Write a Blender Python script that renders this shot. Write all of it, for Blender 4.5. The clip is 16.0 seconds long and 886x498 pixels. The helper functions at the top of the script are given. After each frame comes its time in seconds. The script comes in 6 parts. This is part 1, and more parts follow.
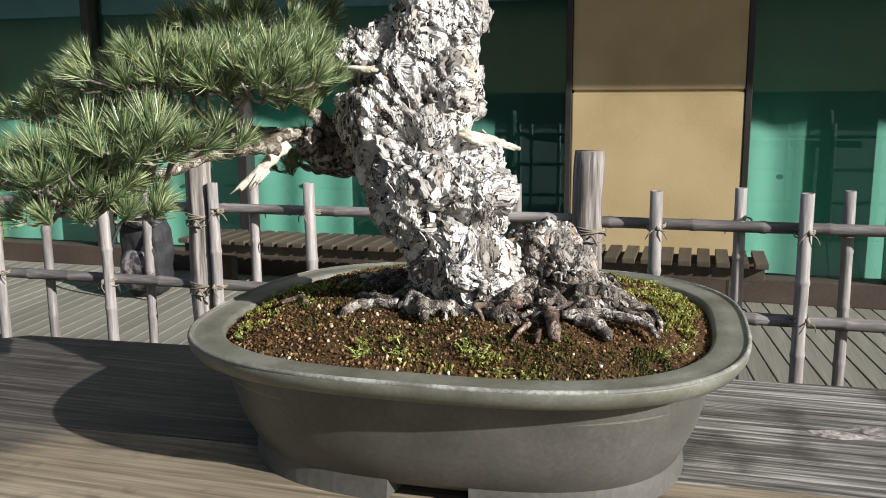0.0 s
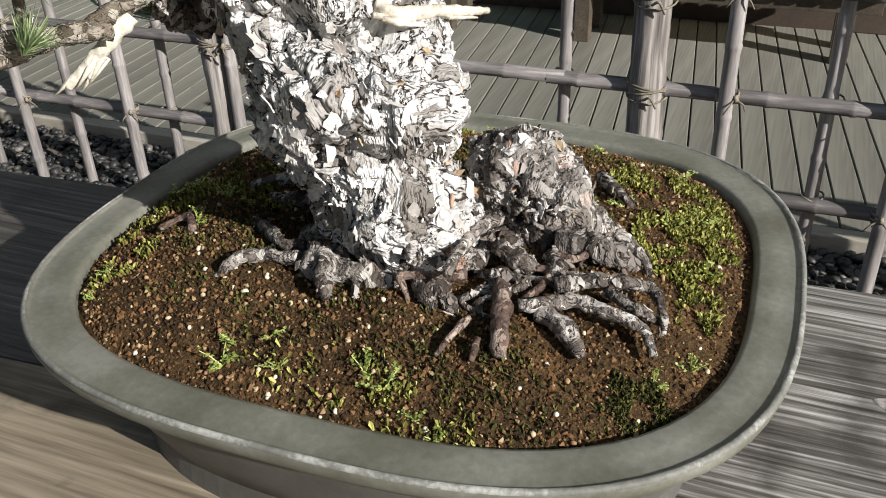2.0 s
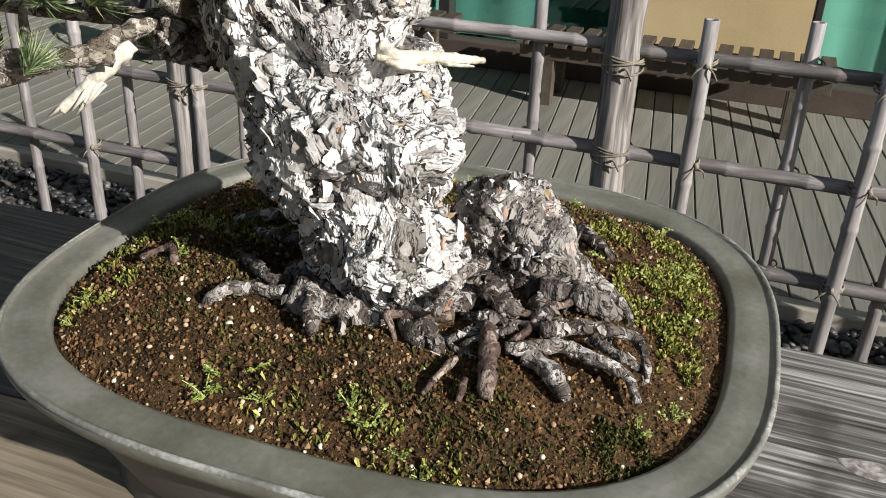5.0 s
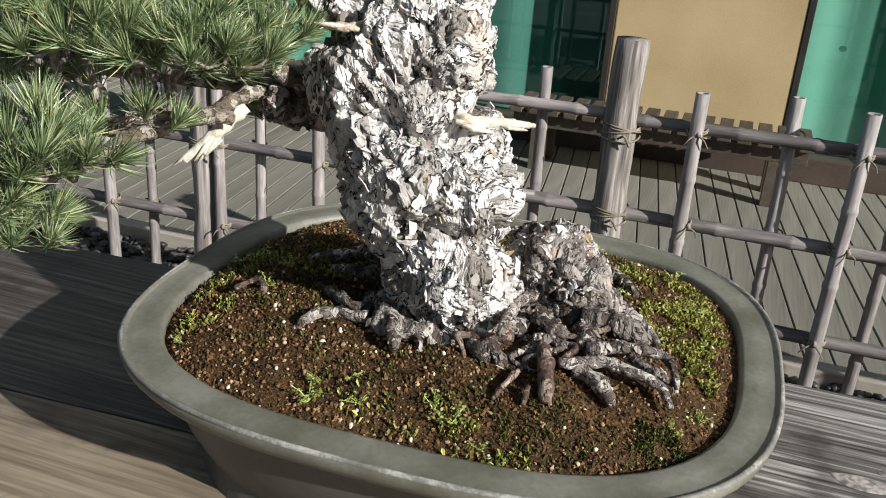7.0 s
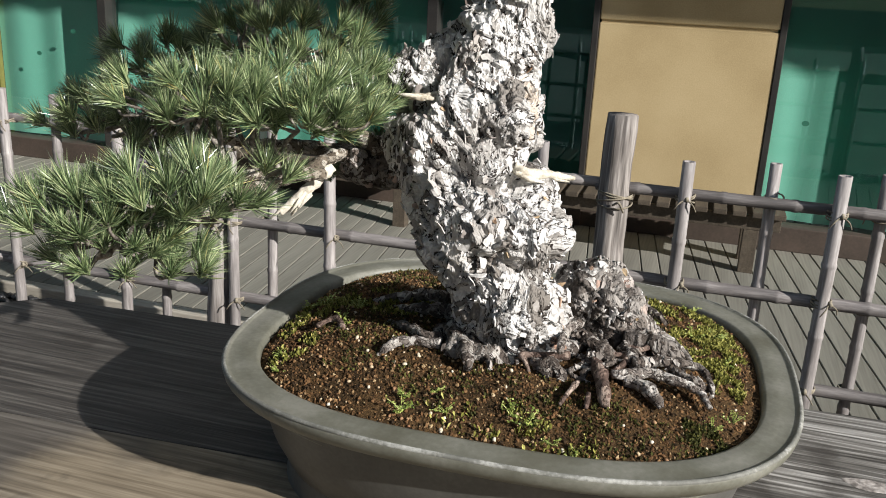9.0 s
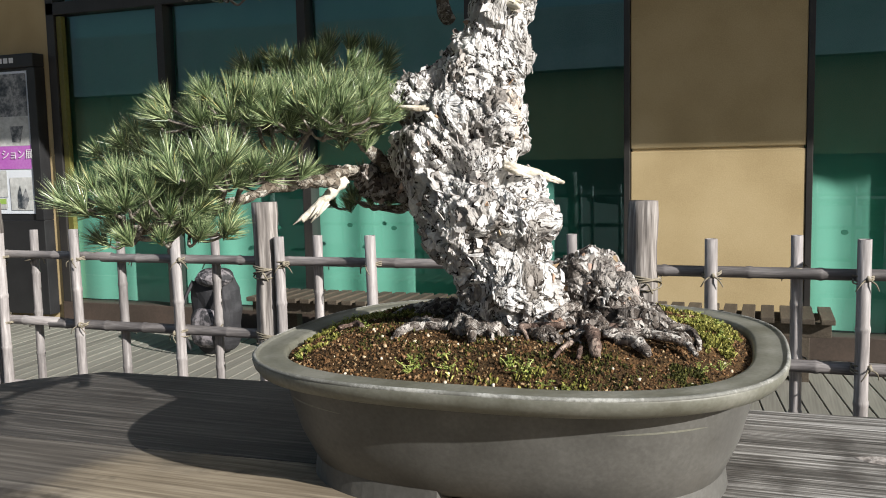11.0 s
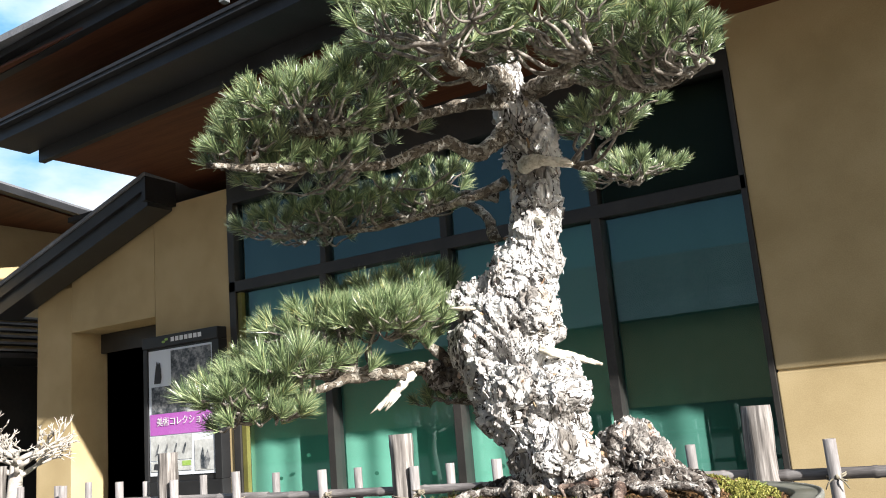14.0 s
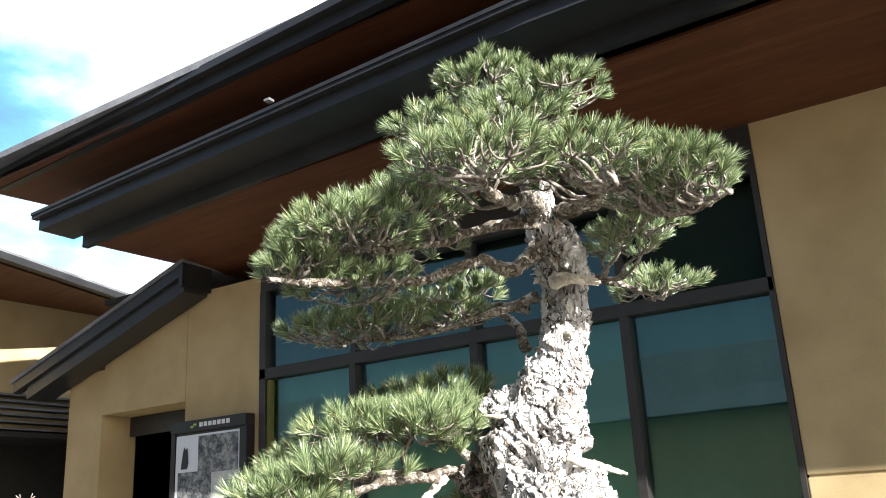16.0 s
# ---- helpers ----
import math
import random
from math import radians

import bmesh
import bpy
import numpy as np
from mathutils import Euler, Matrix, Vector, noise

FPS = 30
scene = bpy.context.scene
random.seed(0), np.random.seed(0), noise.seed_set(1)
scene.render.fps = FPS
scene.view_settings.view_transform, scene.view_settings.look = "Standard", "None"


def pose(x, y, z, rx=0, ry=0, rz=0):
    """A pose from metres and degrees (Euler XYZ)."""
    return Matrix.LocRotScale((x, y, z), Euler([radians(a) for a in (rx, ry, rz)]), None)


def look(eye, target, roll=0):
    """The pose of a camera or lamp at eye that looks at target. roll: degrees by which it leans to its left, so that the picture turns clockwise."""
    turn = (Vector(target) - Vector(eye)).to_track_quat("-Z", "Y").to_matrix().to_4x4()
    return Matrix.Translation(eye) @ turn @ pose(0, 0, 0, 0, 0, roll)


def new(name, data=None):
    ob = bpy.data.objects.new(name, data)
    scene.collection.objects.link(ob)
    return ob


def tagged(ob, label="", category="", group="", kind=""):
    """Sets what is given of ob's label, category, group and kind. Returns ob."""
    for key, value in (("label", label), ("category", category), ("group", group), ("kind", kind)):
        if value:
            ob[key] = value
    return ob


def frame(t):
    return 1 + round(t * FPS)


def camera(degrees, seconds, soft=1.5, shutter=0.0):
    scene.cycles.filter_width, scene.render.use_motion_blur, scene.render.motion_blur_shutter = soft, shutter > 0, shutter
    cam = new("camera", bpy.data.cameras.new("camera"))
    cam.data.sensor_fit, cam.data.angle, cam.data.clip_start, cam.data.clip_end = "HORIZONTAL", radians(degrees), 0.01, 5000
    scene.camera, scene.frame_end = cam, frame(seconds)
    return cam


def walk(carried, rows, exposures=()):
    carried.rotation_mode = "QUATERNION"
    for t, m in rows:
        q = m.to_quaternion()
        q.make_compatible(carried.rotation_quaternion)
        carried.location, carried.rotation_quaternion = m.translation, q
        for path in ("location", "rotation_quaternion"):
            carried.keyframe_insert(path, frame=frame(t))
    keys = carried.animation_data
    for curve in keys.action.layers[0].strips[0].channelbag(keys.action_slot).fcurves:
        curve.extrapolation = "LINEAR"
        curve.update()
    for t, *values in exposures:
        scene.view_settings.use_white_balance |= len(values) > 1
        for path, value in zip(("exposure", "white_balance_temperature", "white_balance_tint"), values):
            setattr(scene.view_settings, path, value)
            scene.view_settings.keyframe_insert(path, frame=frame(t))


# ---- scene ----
PATH = [
    (0, (0.369, -1.263, 1.303), (-0.182, 0.626, 0.948), -0.4),
    (0.5, (0.374, -1.17, 1.437), (-0.067, 0.668, 0.781), -0.0),
    (1, (0.397, -1.012, 1.47), (-0.104, 0.737, 0.64), -1.0),
    (1.5, (0.406, -0.87, 1.479), (-0.222, 0.782, 0.542), -1.9),
    (2, (0.398, -0.772, 1.457), (-0.272, 0.814, 0.439), -1.9),
    (2.5, (0.361, -0.755, 1.443), (-0.208, 0.887, 0.453), 2.2),
    (3, (0.355, -0.765, 1.447), (-0.219, 0.904, 0.507), 3.4),
    (3.5, (0.356, -0.772, 1.444), (-0.214, 0.9, 0.507), 2.9),
    (3.7, (0.372, -0.762, 1.444), (-0.237, 0.894, 0.501), 2.1),
    (5.8, (0.359, -0.891, 1.463), (-0.209, 0.828, 0.612), 2.8),
    (6, (0.355, -0.922, 1.479), (-0.216, 0.805, 0.647), 2.7),
    (6.5, (0.336, -0.95, 1.483), (-0.234, 0.802, 0.706), 4.0),
    (7, (0.333, -0.982, 1.484), (-0.231, 0.775, 0.713), 4.0),
    (7.5, (0.321, -1.029, 1.499), (-0.235, 0.749, 0.77), 3.9),
    (8, (0.32, -1.083, 1.514), (-0.233, 0.715, 0.836), 3.3),
    (8.5, (0.317, -1.125, 1.512), (-0.231, 0.691, 0.879), 2.8),
    (9, (0.277, -1.189, 1.479), (-0.256, 0.648, 0.893), 3.0),
    (9.2, (0.265, -1.198, 1.462), (-0.254, 0.65, 0.901), 2.8),
    (11.3, (0.454, -1.363, 1.225), (-0.294, 0.489, 1.126), -2.3),
    (11.5, (0.479, -1.38, 1.208), (-0.305, 0.459, 1.183), -2.9),
    (12, (0.548, -1.41, 1.179), (-0.294, 0.4, 1.305), -3.6),
    (12.5, (0.613, -1.415, 1.171), (-0.277, 0.363, 1.389), -4.2),
    (13, (0.658, -1.419, 1.152), (-0.287, 0.324, 1.417), -4.4),
    (13.5, (0.681, -1.44, 1.133), (-0.296, 0.276, 1.455), -4.7),
    (14, (0.702, -1.482, 1.129), (-0.3, 0.203, 1.524), -4.8),
    (14.5, (0.72, -1.516, 1.131), (-0.299, 0.142, 1.59), -4.3),
    (15, (0.727, -1.542, 1.133), (-0.305, 0.091, 1.653), -3.7),
    (15.5, (0.741, -1.566, 1.138), (-0.292, 0.052, 1.697), -3.3),
    (16, (0.754, -1.589, 1.149), (-0.265, 0.027, 1.741), -3.1),
]
cam = camera(53.7, 16.0, soft=1.0)
walk(cam, [(t, look(eye, target, roll)) for t, eye, target, roll in PATH],
     exposures=[(0, 0.34), (3.5, 0.24), (6, 0.24), (8.5, 0.26), (9.2, 0.3), (11.5, 0.44), (12.5, 0.54), (13.5, 0.78), (14.5, 1.12), (16, 1.46)])

# ---- light: winter sun from the front right, sky with broken cloud ----
SUN = Vector((-0.85, 0.34, -0.45)).normalized()
world = bpy.data.worlds.new("sky")
scene.world = world
world.use_nodes = True
wt = world.node_tree
sky = wt.nodes.new("ShaderNodeTexSky")
sky.sky_type = "NISHITA"
sky.sun_disc = False
sky.sun_elevation = math.asin(-SUN.z)
sky.sun_rotation = math.atan2(-SUN.x, -SUN.y)
wco = wt.nodes.new("ShaderNodeTexCoord")
wmap = wt.nodes.new("ShaderNodeMapping")
wmap.inputs["Scale"].default_value = (1.0, 1.0, 2.2)
wnoise = wt.nodes.new("ShaderNodeTexNoise")
wnoise.inputs["Scale"].default_value, wnoise.inputs["Detail"].default_value, wnoise.inputs["Roughness"].default_value = 2.1, 7, 0.55
wramp = wt.nodes.new("ShaderNodeValToRGB")
wramp.color_ramp.elements[0].position, wramp.color_ramp.elements[1].position = 0.40, 0.56
wmix = wt.nodes.new("ShaderNodeMixRGB")
wtint = wt.nodes.new("ShaderNodeValToRGB")
wtint.color_ramp.elements[0].position, wtint.color_ramp.elements[0].color = 0.53, (0.2, 0.52, 0.86, 1)
wtint.color_ramp.elements[1].position, wtint.color_ramp.elements[1].color = 0.69, (1, 1, 1, 1)
wgain = wt.nodes.new("ShaderNodeVectorMath")
wgain.operation = "SCALE"
wgain.inputs["Scale"].default_value = 15.0
wt.links.new(wco.outputs["Generated"], wmap.inputs[0])
wt.links.new(wmap.outputs[0], wnoise.inputs["Vector"])
wsep, wlean, wrise, wadd = wt.nodes.new("ShaderNodeSeparateXYZ"), wt.nodes.new("ShaderNodeMath"), wt.nodes.new("ShaderNodeMath"), wt.nodes.new("ShaderNodeMath")
wlean.operation, wrise.operation, wadd.operation = "MULTIPLY_ADD", "MULTIPLY_ADD", "ADD"
wlean.inputs[1].default_value, wlean.inputs[2].default_value = 0.72, -0.57
wrise.inputs[1].default_value = 0.9
wt.links.new(wco.outputs["Generated"], wsep.inputs[0])
wt.links.new(wsep.outputs["Y"], wlean.inputs[0])
wt.links.new(wsep.outputs["Z"], wrise.inputs[0])
wt.links.new(wlean.outputs[0], wrise.inputs[2])
wt.links.new(wrise.outputs[0], wadd.inputs[0])
wt.links.new(wnoise.outputs["Fac"], wadd.inputs[1])
wt.links.new(wadd.outputs[0], wramp.inputs[0])
wt.links.new(wadd.outputs[0], wtint.inputs[0])
wt.links.new(wtint.outputs[0], wgain.inputs[0])
wt.links.new(wgain.outputs[0], wmix.inputs[2])
wt.links.new(wramp.outputs[0], wmix.inputs[0])
wt.links.new(sky.outputs[0], wmix.inputs[1])
wt.links.new(wmix.outputs[0], wt.nodes["Background"].inputs[0])
wt.nodes["Background"].inputs[1].default_value = 0.047
sun = new("sun", bpy.data.lights.new("sun", "SUN"))
sun.data.energy, sun.data.angle, sun.data.color = 5.9, radians(0.53), (1, 0.965, 0.92)
sun.rotation_mode = "QUATERNION"
sun.rotation_quaternion = SUN.to_track_quat("-Z", "Y")
scene.view_settings.exposure = 0.0


# ---- materials ----
def surface(name, dark, mid, light, coarse=6.0, fine=60.0, rough=0.7, bump=0.3, stretch=(1, 1, 1), metal=0.0, vary=0.0,
            island=False, spread=0.28, depth=0.002, gloss=0.5, fine_share=0.4):
    """A worn surface: three tones mixed by a coarse and a fine noise, with a relief of both."""
    m = bpy.data.materials.new(name)
    m.use_nodes = True
    nt = m.node_tree
    N, L = nt.nodes, nt.links
    b = N["Principled BSDF"]
    co, mp = N.new("ShaderNodeTexCoord"), N.new("ShaderNodeMapping")
    mp.inputs["Scale"].default_value = stretch
    L.new(co.outputs["Object"], mp.inputs[0])
    n1, n2, mixer, ramp = N.new("ShaderNodeTexNoise"), N.new("ShaderNodeTexNoise"), N.new("ShaderNodeMixRGB"), N.new("ShaderNodeValToRGB")
    n1.inputs["Scale"].default_value, n1.inputs["Detail"].default_value = coarse, 5
    n2.inputs["Scale"].default_value, n2.inputs["Detail"].default_value, n2.inputs["Roughness"].default_value = fine, 4, 0.6
    mixer.inputs[0].default_value = fine_share
    for n in (n1, n2):
        L.new(mp.outputs[0], n.inputs["Vector"])
    L.new(n1.outputs["Fac"], mixer.inputs[1])
    L.new(n2.outputs["Fac"], mixer.inputs[2])
    r = ramp.color_ramp
    r.elements[0].position, r.elements[1].position = 0.5 - spread / 2, 0.5 + spread / 2
    r.elements[0].color, r.elements[1].color = (*dark, 1), (*light, 1)
    r.elements.new(0.5).color = (*mid, 1)
    L.new(mixer.outputs[0], ramp.inputs[0])
    col = ramp.outputs[0]
    if vary:
        if island:
            info = N.new("ShaderNodeNewGeometry")
            rnd = info.outputs["Random Per Island"]
        else:
            info = N.new("ShaderNodeObjectInfo")
            rnd = info.outputs["Random"]
        mr, hsv = N.new("ShaderNodeMapRange"), N.new("ShaderNodeHueSaturation")
        mr.inputs["To Min"].default_value, mr.inputs["To Max"].default_value = 1 - vary, 1 + vary
        L.new(rnd, mr.inputs["Value"])
        L.new(mr.outputs[0], hsv.inputs["Value"])
        L.new(col, hsv.inputs["Color"])
        col = hsv.outputs[0]
    L.new(col, b.inputs["Base Color"])
    b.inputs["Roughness"].default_value, b.inputs["Metallic"].default_value = rough, metal
    b.inputs["Specular IOR Level"].default_value = gloss
    if bump:
        bp = N.new("ShaderNodeBump")
        bp.inputs["Strength"].default_value, bp.inputs["Distance"].default_value = bump, depth
        L.new(mixer.outputs[0], bp.inputs["Height"])
        L.new(bp.outputs[0], b.inputs["Normal"])
    return m


def wood_grain(name, dark, mid, light, rings=26.0, squeeze=(0.16, 1.0, 1.0), rough=0.75, bump=0.8, depth=0.0015, warp=5.0, vary=0.0, gloss=0.3, band=0.5, other=None, change=0.0, soft=0.16, damp=0.0):
    """Weathered timber with growth lines that run along x, wander and wrap round knots; past x = change, behind a ragged edge, it has the other three tones."""
    m = bpy.data.materials.new(name)
    m.use_nodes = True
    nt = m.node_tree
    N, L = nt.nodes, nt.links
    b = N["Principled BSDF"]
    co, mp = N.new("ShaderNodeTexCoord"), N.new("ShaderNodeMapping")
    mp.inputs["Scale"].default_value = squeeze
    L.new(co.outputs["Object"], mp.inputs[0])
    warpn, addv, wave = N.new("ShaderNodeTexNoise"), N.new("ShaderNodeVectorMath"), N.new("ShaderNodeTexNoise")
    warpn.inputs["Scale"].default_value, warpn.inputs["Detail"].default_value = 3.0, 2
    L.new(mp.outputs[0], warpn.inputs["Vector"])
    addv.operation = "MULTIPLY_ADD"
    addv.inputs[1].default_value = (0.02 * warp,) * 3
    L.new(warpn.outputs["Color"], addv.inputs[0])
    L.new(mp.outputs[0], addv.inputs[2])
    wave.inputs["Scale"].default_value, wave.inputs["Detail"].default_value, wave.inputs["Roughness"].default_value = rings * 1.6, 3, 0.65
    L.new(addv.outputs[0], wave.inputs["Vector"])
    big, fine = N.new("ShaderNodeTexNoise"), N.new("ShaderNodeTexNoise")
    big.inputs["Scale"].default_value, big.inputs["Detail"].default_value = 5.5, 5
    fine.inputs["Scale"].default_value, fine.inputs["Detail"].default_value = 95, 4
    for n in (big, fine):
        L.new(mp.outputs[0], n.inputs["Vector"])
    m1, m2, ramp = N.new("ShaderNodeMixRGB"), N.new("ShaderNodeMixRGB"), N.new("ShaderNodeValToRGB")
    m1.inputs[0].default_value, m2.inputs[0].default_value = 1 - band, 0.33
    L.new(wave.outputs["Fac"], m1.inputs[1])
    L.new(big.outputs["Fac"], m1.inputs[2])
    L.new(m1.outputs[0], m2.inputs[1])
    L.new(fine.outputs["Fac"], m2.inputs[2])
    r = ramp.color_ramp
    r.elements[0].position, r.elements[1].position = 0.37, 0.65
    r.elements[0].color, r.elements[1].color = (*dark, 1), (*light, 1)
    r.elements.new(0.5).color = (*mid, 1)
    L.new(m2.outputs[0], ramp.inputs[0])
    col = ramp.outputs[0]
    if other:
        ramp2, sep, wander, pos, lim, mix2 = N.new("ShaderNodeValToRGB"), N.new("ShaderNodeSeparateXYZ"), N.new("ShaderNodeTexNoise"), N.new("ShaderNodeMath"), N.new("ShaderNodeMapRange"), N.new("ShaderNodeMixRGB")
        r2 = ramp2.color_ramp
        r2.elements[0].position, r2.elements[1].position = 0.37, 0.65
        r2.elements[0].color, r2.elements[1].color = (*other[0], 1), (*other[2], 1)
        r2.elements.new(0.5).color = (*other[1], 1)
        L.new(m2.outputs[0], ramp2.inputs[0])
        L.new(co.outputs["Object"], sep.inputs[0])
        wander.inputs["Scale"].default_value, wander.inputs["Detail"].default_value = 7, 6
        L.new(co.outputs["Object"], wander.inputs["Vector"])
        pos.operation = "MULTIPLY_ADD"
        pos.inputs[1].default_value = 0.55
        L.new(wander.outputs["Fac"], pos.inputs[0])
        L.new(sep.outputs["X"], pos.inputs[2])
        lim.inputs["From Min"].default_value, lim.inputs["From Max"].default_value = change + 0.275 - soft, change + 0.275 + soft
        L.new(pos.outputs[0], lim.inputs["Value"])
        L.new(lim.outputs[0], mix2.inputs[0])
        L.new(col, mix2.inputs[1])
        L.new(ramp2.outputs[0], mix2.inputs[2])
        col = mix2.outputs[0]
    if damp:
        # old damp blotches with a ragged edge
        blot_n, blot_r, mix3 = N.new("ShaderNodeTexNoise"), N.new("ShaderNodeMapRange"), N.new("ShaderNodeMixRGB")
        blot_n.inputs["Scale"].default_value, blot_n.inputs["Detail"].default_value, blot_n.inputs["Roughness"].default_value = 6.5, 5, 0.55
        L.new(co.outputs["Object"], blot_n.inputs["Vector"])
        blot_r.inputs["From Min"].default_value, blot_r.inputs["From Max"].default_value, blot_r.inputs["To Max"].default_value = 0.56, 0.66, damp
        L.new(blot_n.outputs["Fac"], blot_r.inputs["Value"])
        L.new(blot_r.outputs[0], mix3.inputs[0])
        L.new(col, mix3.inputs[1])
        mix3.inputs[2].default_value = (0.022, 0.018, 0.015, 1)
        col = mix3.outputs[0]
    if vary:
        info, mr, hsv = N.new("ShaderNodeObjectInfo"), N.new("ShaderNodeMapRange"), N.new("ShaderNodeHueSaturation")
        mr.inputs["To Min"].default_value, mr.inputs["To Max"].default_value = 1 - vary, 1 + vary
        L.new(info.outputs["Random"], mr.inputs["Value"])
        L.new(mr.outputs[0], hsv.inputs["Value"])
        L.new(col, hsv.inputs["Color"])
        col = hsv.outputs[0]
    L.new(col, b.inputs["Base Color"])
    b.inputs["Roughness"].default_value, b.inputs["Specular IOR Level"].default_value = rough, gloss
    bp = N.new("ShaderNodeBump")
    bp.inputs["Strength"].default_value, bp.inputs["Distance"].default_value = bump, depth
    L.new(m2.outputs[0], bp.inputs["Height"])
    L.new(bp.outputs[0], b.inputs["Normal"])
    return m


def islands(name, tones, rough=0.8, gloss=0.3, fine=150.0, bump=0.4, sheen=0.0, depth=0.001):
    """Many small pieces in one mesh, each with a tone of its own out of the list (position, colour), with a fine grain."""
    m = bpy.data.materials.new(name)
    m.use_nodes = True
    nt = m.node_tree
    N, L = nt.nodes, nt.links
    b = N["Principled BSDF"]
    geo, ramp = N.new("ShaderNodeNewGeometry"), N.new("ShaderNodeValToRGB")
    r = ramp.color_ramp
    r.elements[0].position, r.elements[0].color = tones[0][0], (*tones[0][1], 1)
    r.elements[1].position, r.elements[1].color = tones[-1][0], (*tones[-1][1], 1)
    for p, c in tones[1:-1]:
        r.elements.new(p).color = (*c, 1)
    L.new(geo.outputs["Random Per Island"], ramp.inputs[0])
    co, n = N.new("ShaderNodeTexCoord"), N.new("ShaderNodeTexNoise")
    n.inputs["Scale"].default_value, n.inputs["Detail"].default_value = fine, 4
    L.new(co.outputs["Object"], n.inputs["Vector"])
    mr, hsv = N.new("ShaderNodeMapRange"), N.new("ShaderNodeHueSaturation")
    mr.inputs["To Min"].default_value, mr.inputs["To Max"].default_value = 0.6, 1.4
    L.new(n.outputs["Fac"], mr.inputs["Value"])
    L.new(mr.outputs[0], hsv.inputs["Value"])
    L.new(ramp.outputs[0], hsv.inputs["Color"])
    L.new(hsv.outputs[0], b.inputs["Base Color"])
    b.inputs["Roughness"].default_value, b.inputs["Specular IOR Level"].default_value = rough, gloss
    if bump:
        bp = N.new("ShaderNodeBump")
        bp.inputs["Strength"].default_value, bp.inputs["Distance"].default_value = bump, depth
        L.new(n.outputs["Fac"], bp.inputs["Height"])
        L.new(bp.outputs[0], b.inputs["Normal"])
    return m


def sheet_bark(name, torn, tones, size=26.0, sheets=8.0, stretch=(1, 1, 0.62), line=0.16, depth=0.006, rough=0.8):
    """Old pine bark: thin sheets that overlap in wandering, curled contours, each with a tone of its own and a dark torn edge."""
    m = bpy.data.materials.new(name)
    m.use_nodes = True
    nt = m.node_tree
    N, L = nt.nodes, nt.links
    b = N["Principled BSDF"]
    co, mp = N.new("ShaderNodeTexCoord"), N.new("ShaderNodeMapping")
    mp.inputs["Scale"].default_value = stretch
    L.new(co.outputs["Object"], mp.inputs[0])
    n1 = N.new("ShaderNodeTexNoise")
    n1.inputs["Scale"].default_value, n1.inputs["Detail"].default_value = size, 5
    n1.inputs["Roughness"].default_value, n1.inputs["Distortion"].default_value = 0.58, 0.7
    L.new(mp.outputs[0], n1.inputs["Vector"])
    def calc(op, a, v=None):
        n = N.new("ShaderNodeMath")
        n.operation = op
        L.new(a, n.inputs[0])
        if v is not None:
            n.inputs[1].default_value = v
        return n.outputs[0]
    q = calc("MULTIPLY", n1.outputs["Fac"], sheets)
    frac, whole = calc("FRACT", q), calc("FLOOR", q)
    # patches of one sheet differ: mix the level with a cell pattern
    vor = N.new("ShaderNodeTexVoronoi")
    vor.inputs["Scale"].default_value = size * 1.6
    L.new(mp.outputs[0], vor.inputs["Vector"])
    add = N.new("ShaderNodeVectorMath")
    add.operation = "ADD"
    L.new(vor.outputs["Color"], add.inputs[0])
    L.new(whole, add.inputs[1])
    wn = N.new("ShaderNodeTexWhiteNoise")
    L.new(add.outputs[0], wn.inputs["Vector"])
    ramp = N.new("ShaderNodeValToRGB")
    r = ramp.color_ramp
    r.elements[0].position, r.elements[0].color = tones[0][0], (*tones[0][1], 1)
    r.elements[1].position, r.elements[1].color = tones[-1][0], (*tones[-1][1], 1)
    for p, c in tones[1:-1]:
        r.elements.new(p).color = (*c, 1)
    L.new(wn.outputs["Value"], ramp.inputs[0])
    fine = N.new("ShaderNodeTexNoise")
    fine.inputs["Scale"].default_value, fine.inputs["Detail"].default_value = 160, 4
    L.new(co.outputs["Object"], fine.inputs["Vector"])
    mr, hsv = N.new("ShaderNodeMapRange"), N.new("ShaderNodeHueSaturation")
    mr.inputs["To Min"].default_value, mr.inputs["To Max"].default_value = 0.7, 1.3
    L.new(fine.outputs["Fac"], mr.inputs["Value"])
    L.new(mr.outputs[0], hsv.inputs["Value"])
    L.new(ramp.outputs[0], hsv.inputs["Color"])
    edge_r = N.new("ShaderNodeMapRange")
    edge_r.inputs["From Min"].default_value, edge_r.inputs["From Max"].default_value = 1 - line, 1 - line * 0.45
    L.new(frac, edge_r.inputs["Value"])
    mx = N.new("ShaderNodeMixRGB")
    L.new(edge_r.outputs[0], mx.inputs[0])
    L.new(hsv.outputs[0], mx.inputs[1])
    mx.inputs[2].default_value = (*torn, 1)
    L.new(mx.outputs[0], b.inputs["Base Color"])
    b.inputs["Roughness"].default_value, b.inputs["Specular IOR Level"].default_value = rough, 0.3
    # curled sheets: high at the free edge, falling inwards; fine fibre on top
    fall = calc("MULTIPLY", frac, -1.0)
    hsum = N.new("ShaderNodeMath")
    hsum.operation = "MULTIPLY_ADD"
    L.new(fine.outputs["Fac"], hsum.inputs[0])
    hsum.inputs[1].default_value = 0.25
    L.new(fall, hsum.inputs[2])
    bp = N.new("ShaderNodeBump")
    bp.inputs["Strength"].default_value, bp.inputs["Distance"].default_value = 1.0, depth
    L.new(hsum.outputs[0], bp.inputs["Height"])
    L.new(bp.outputs[0], b.inputs["Normal"])
    return m


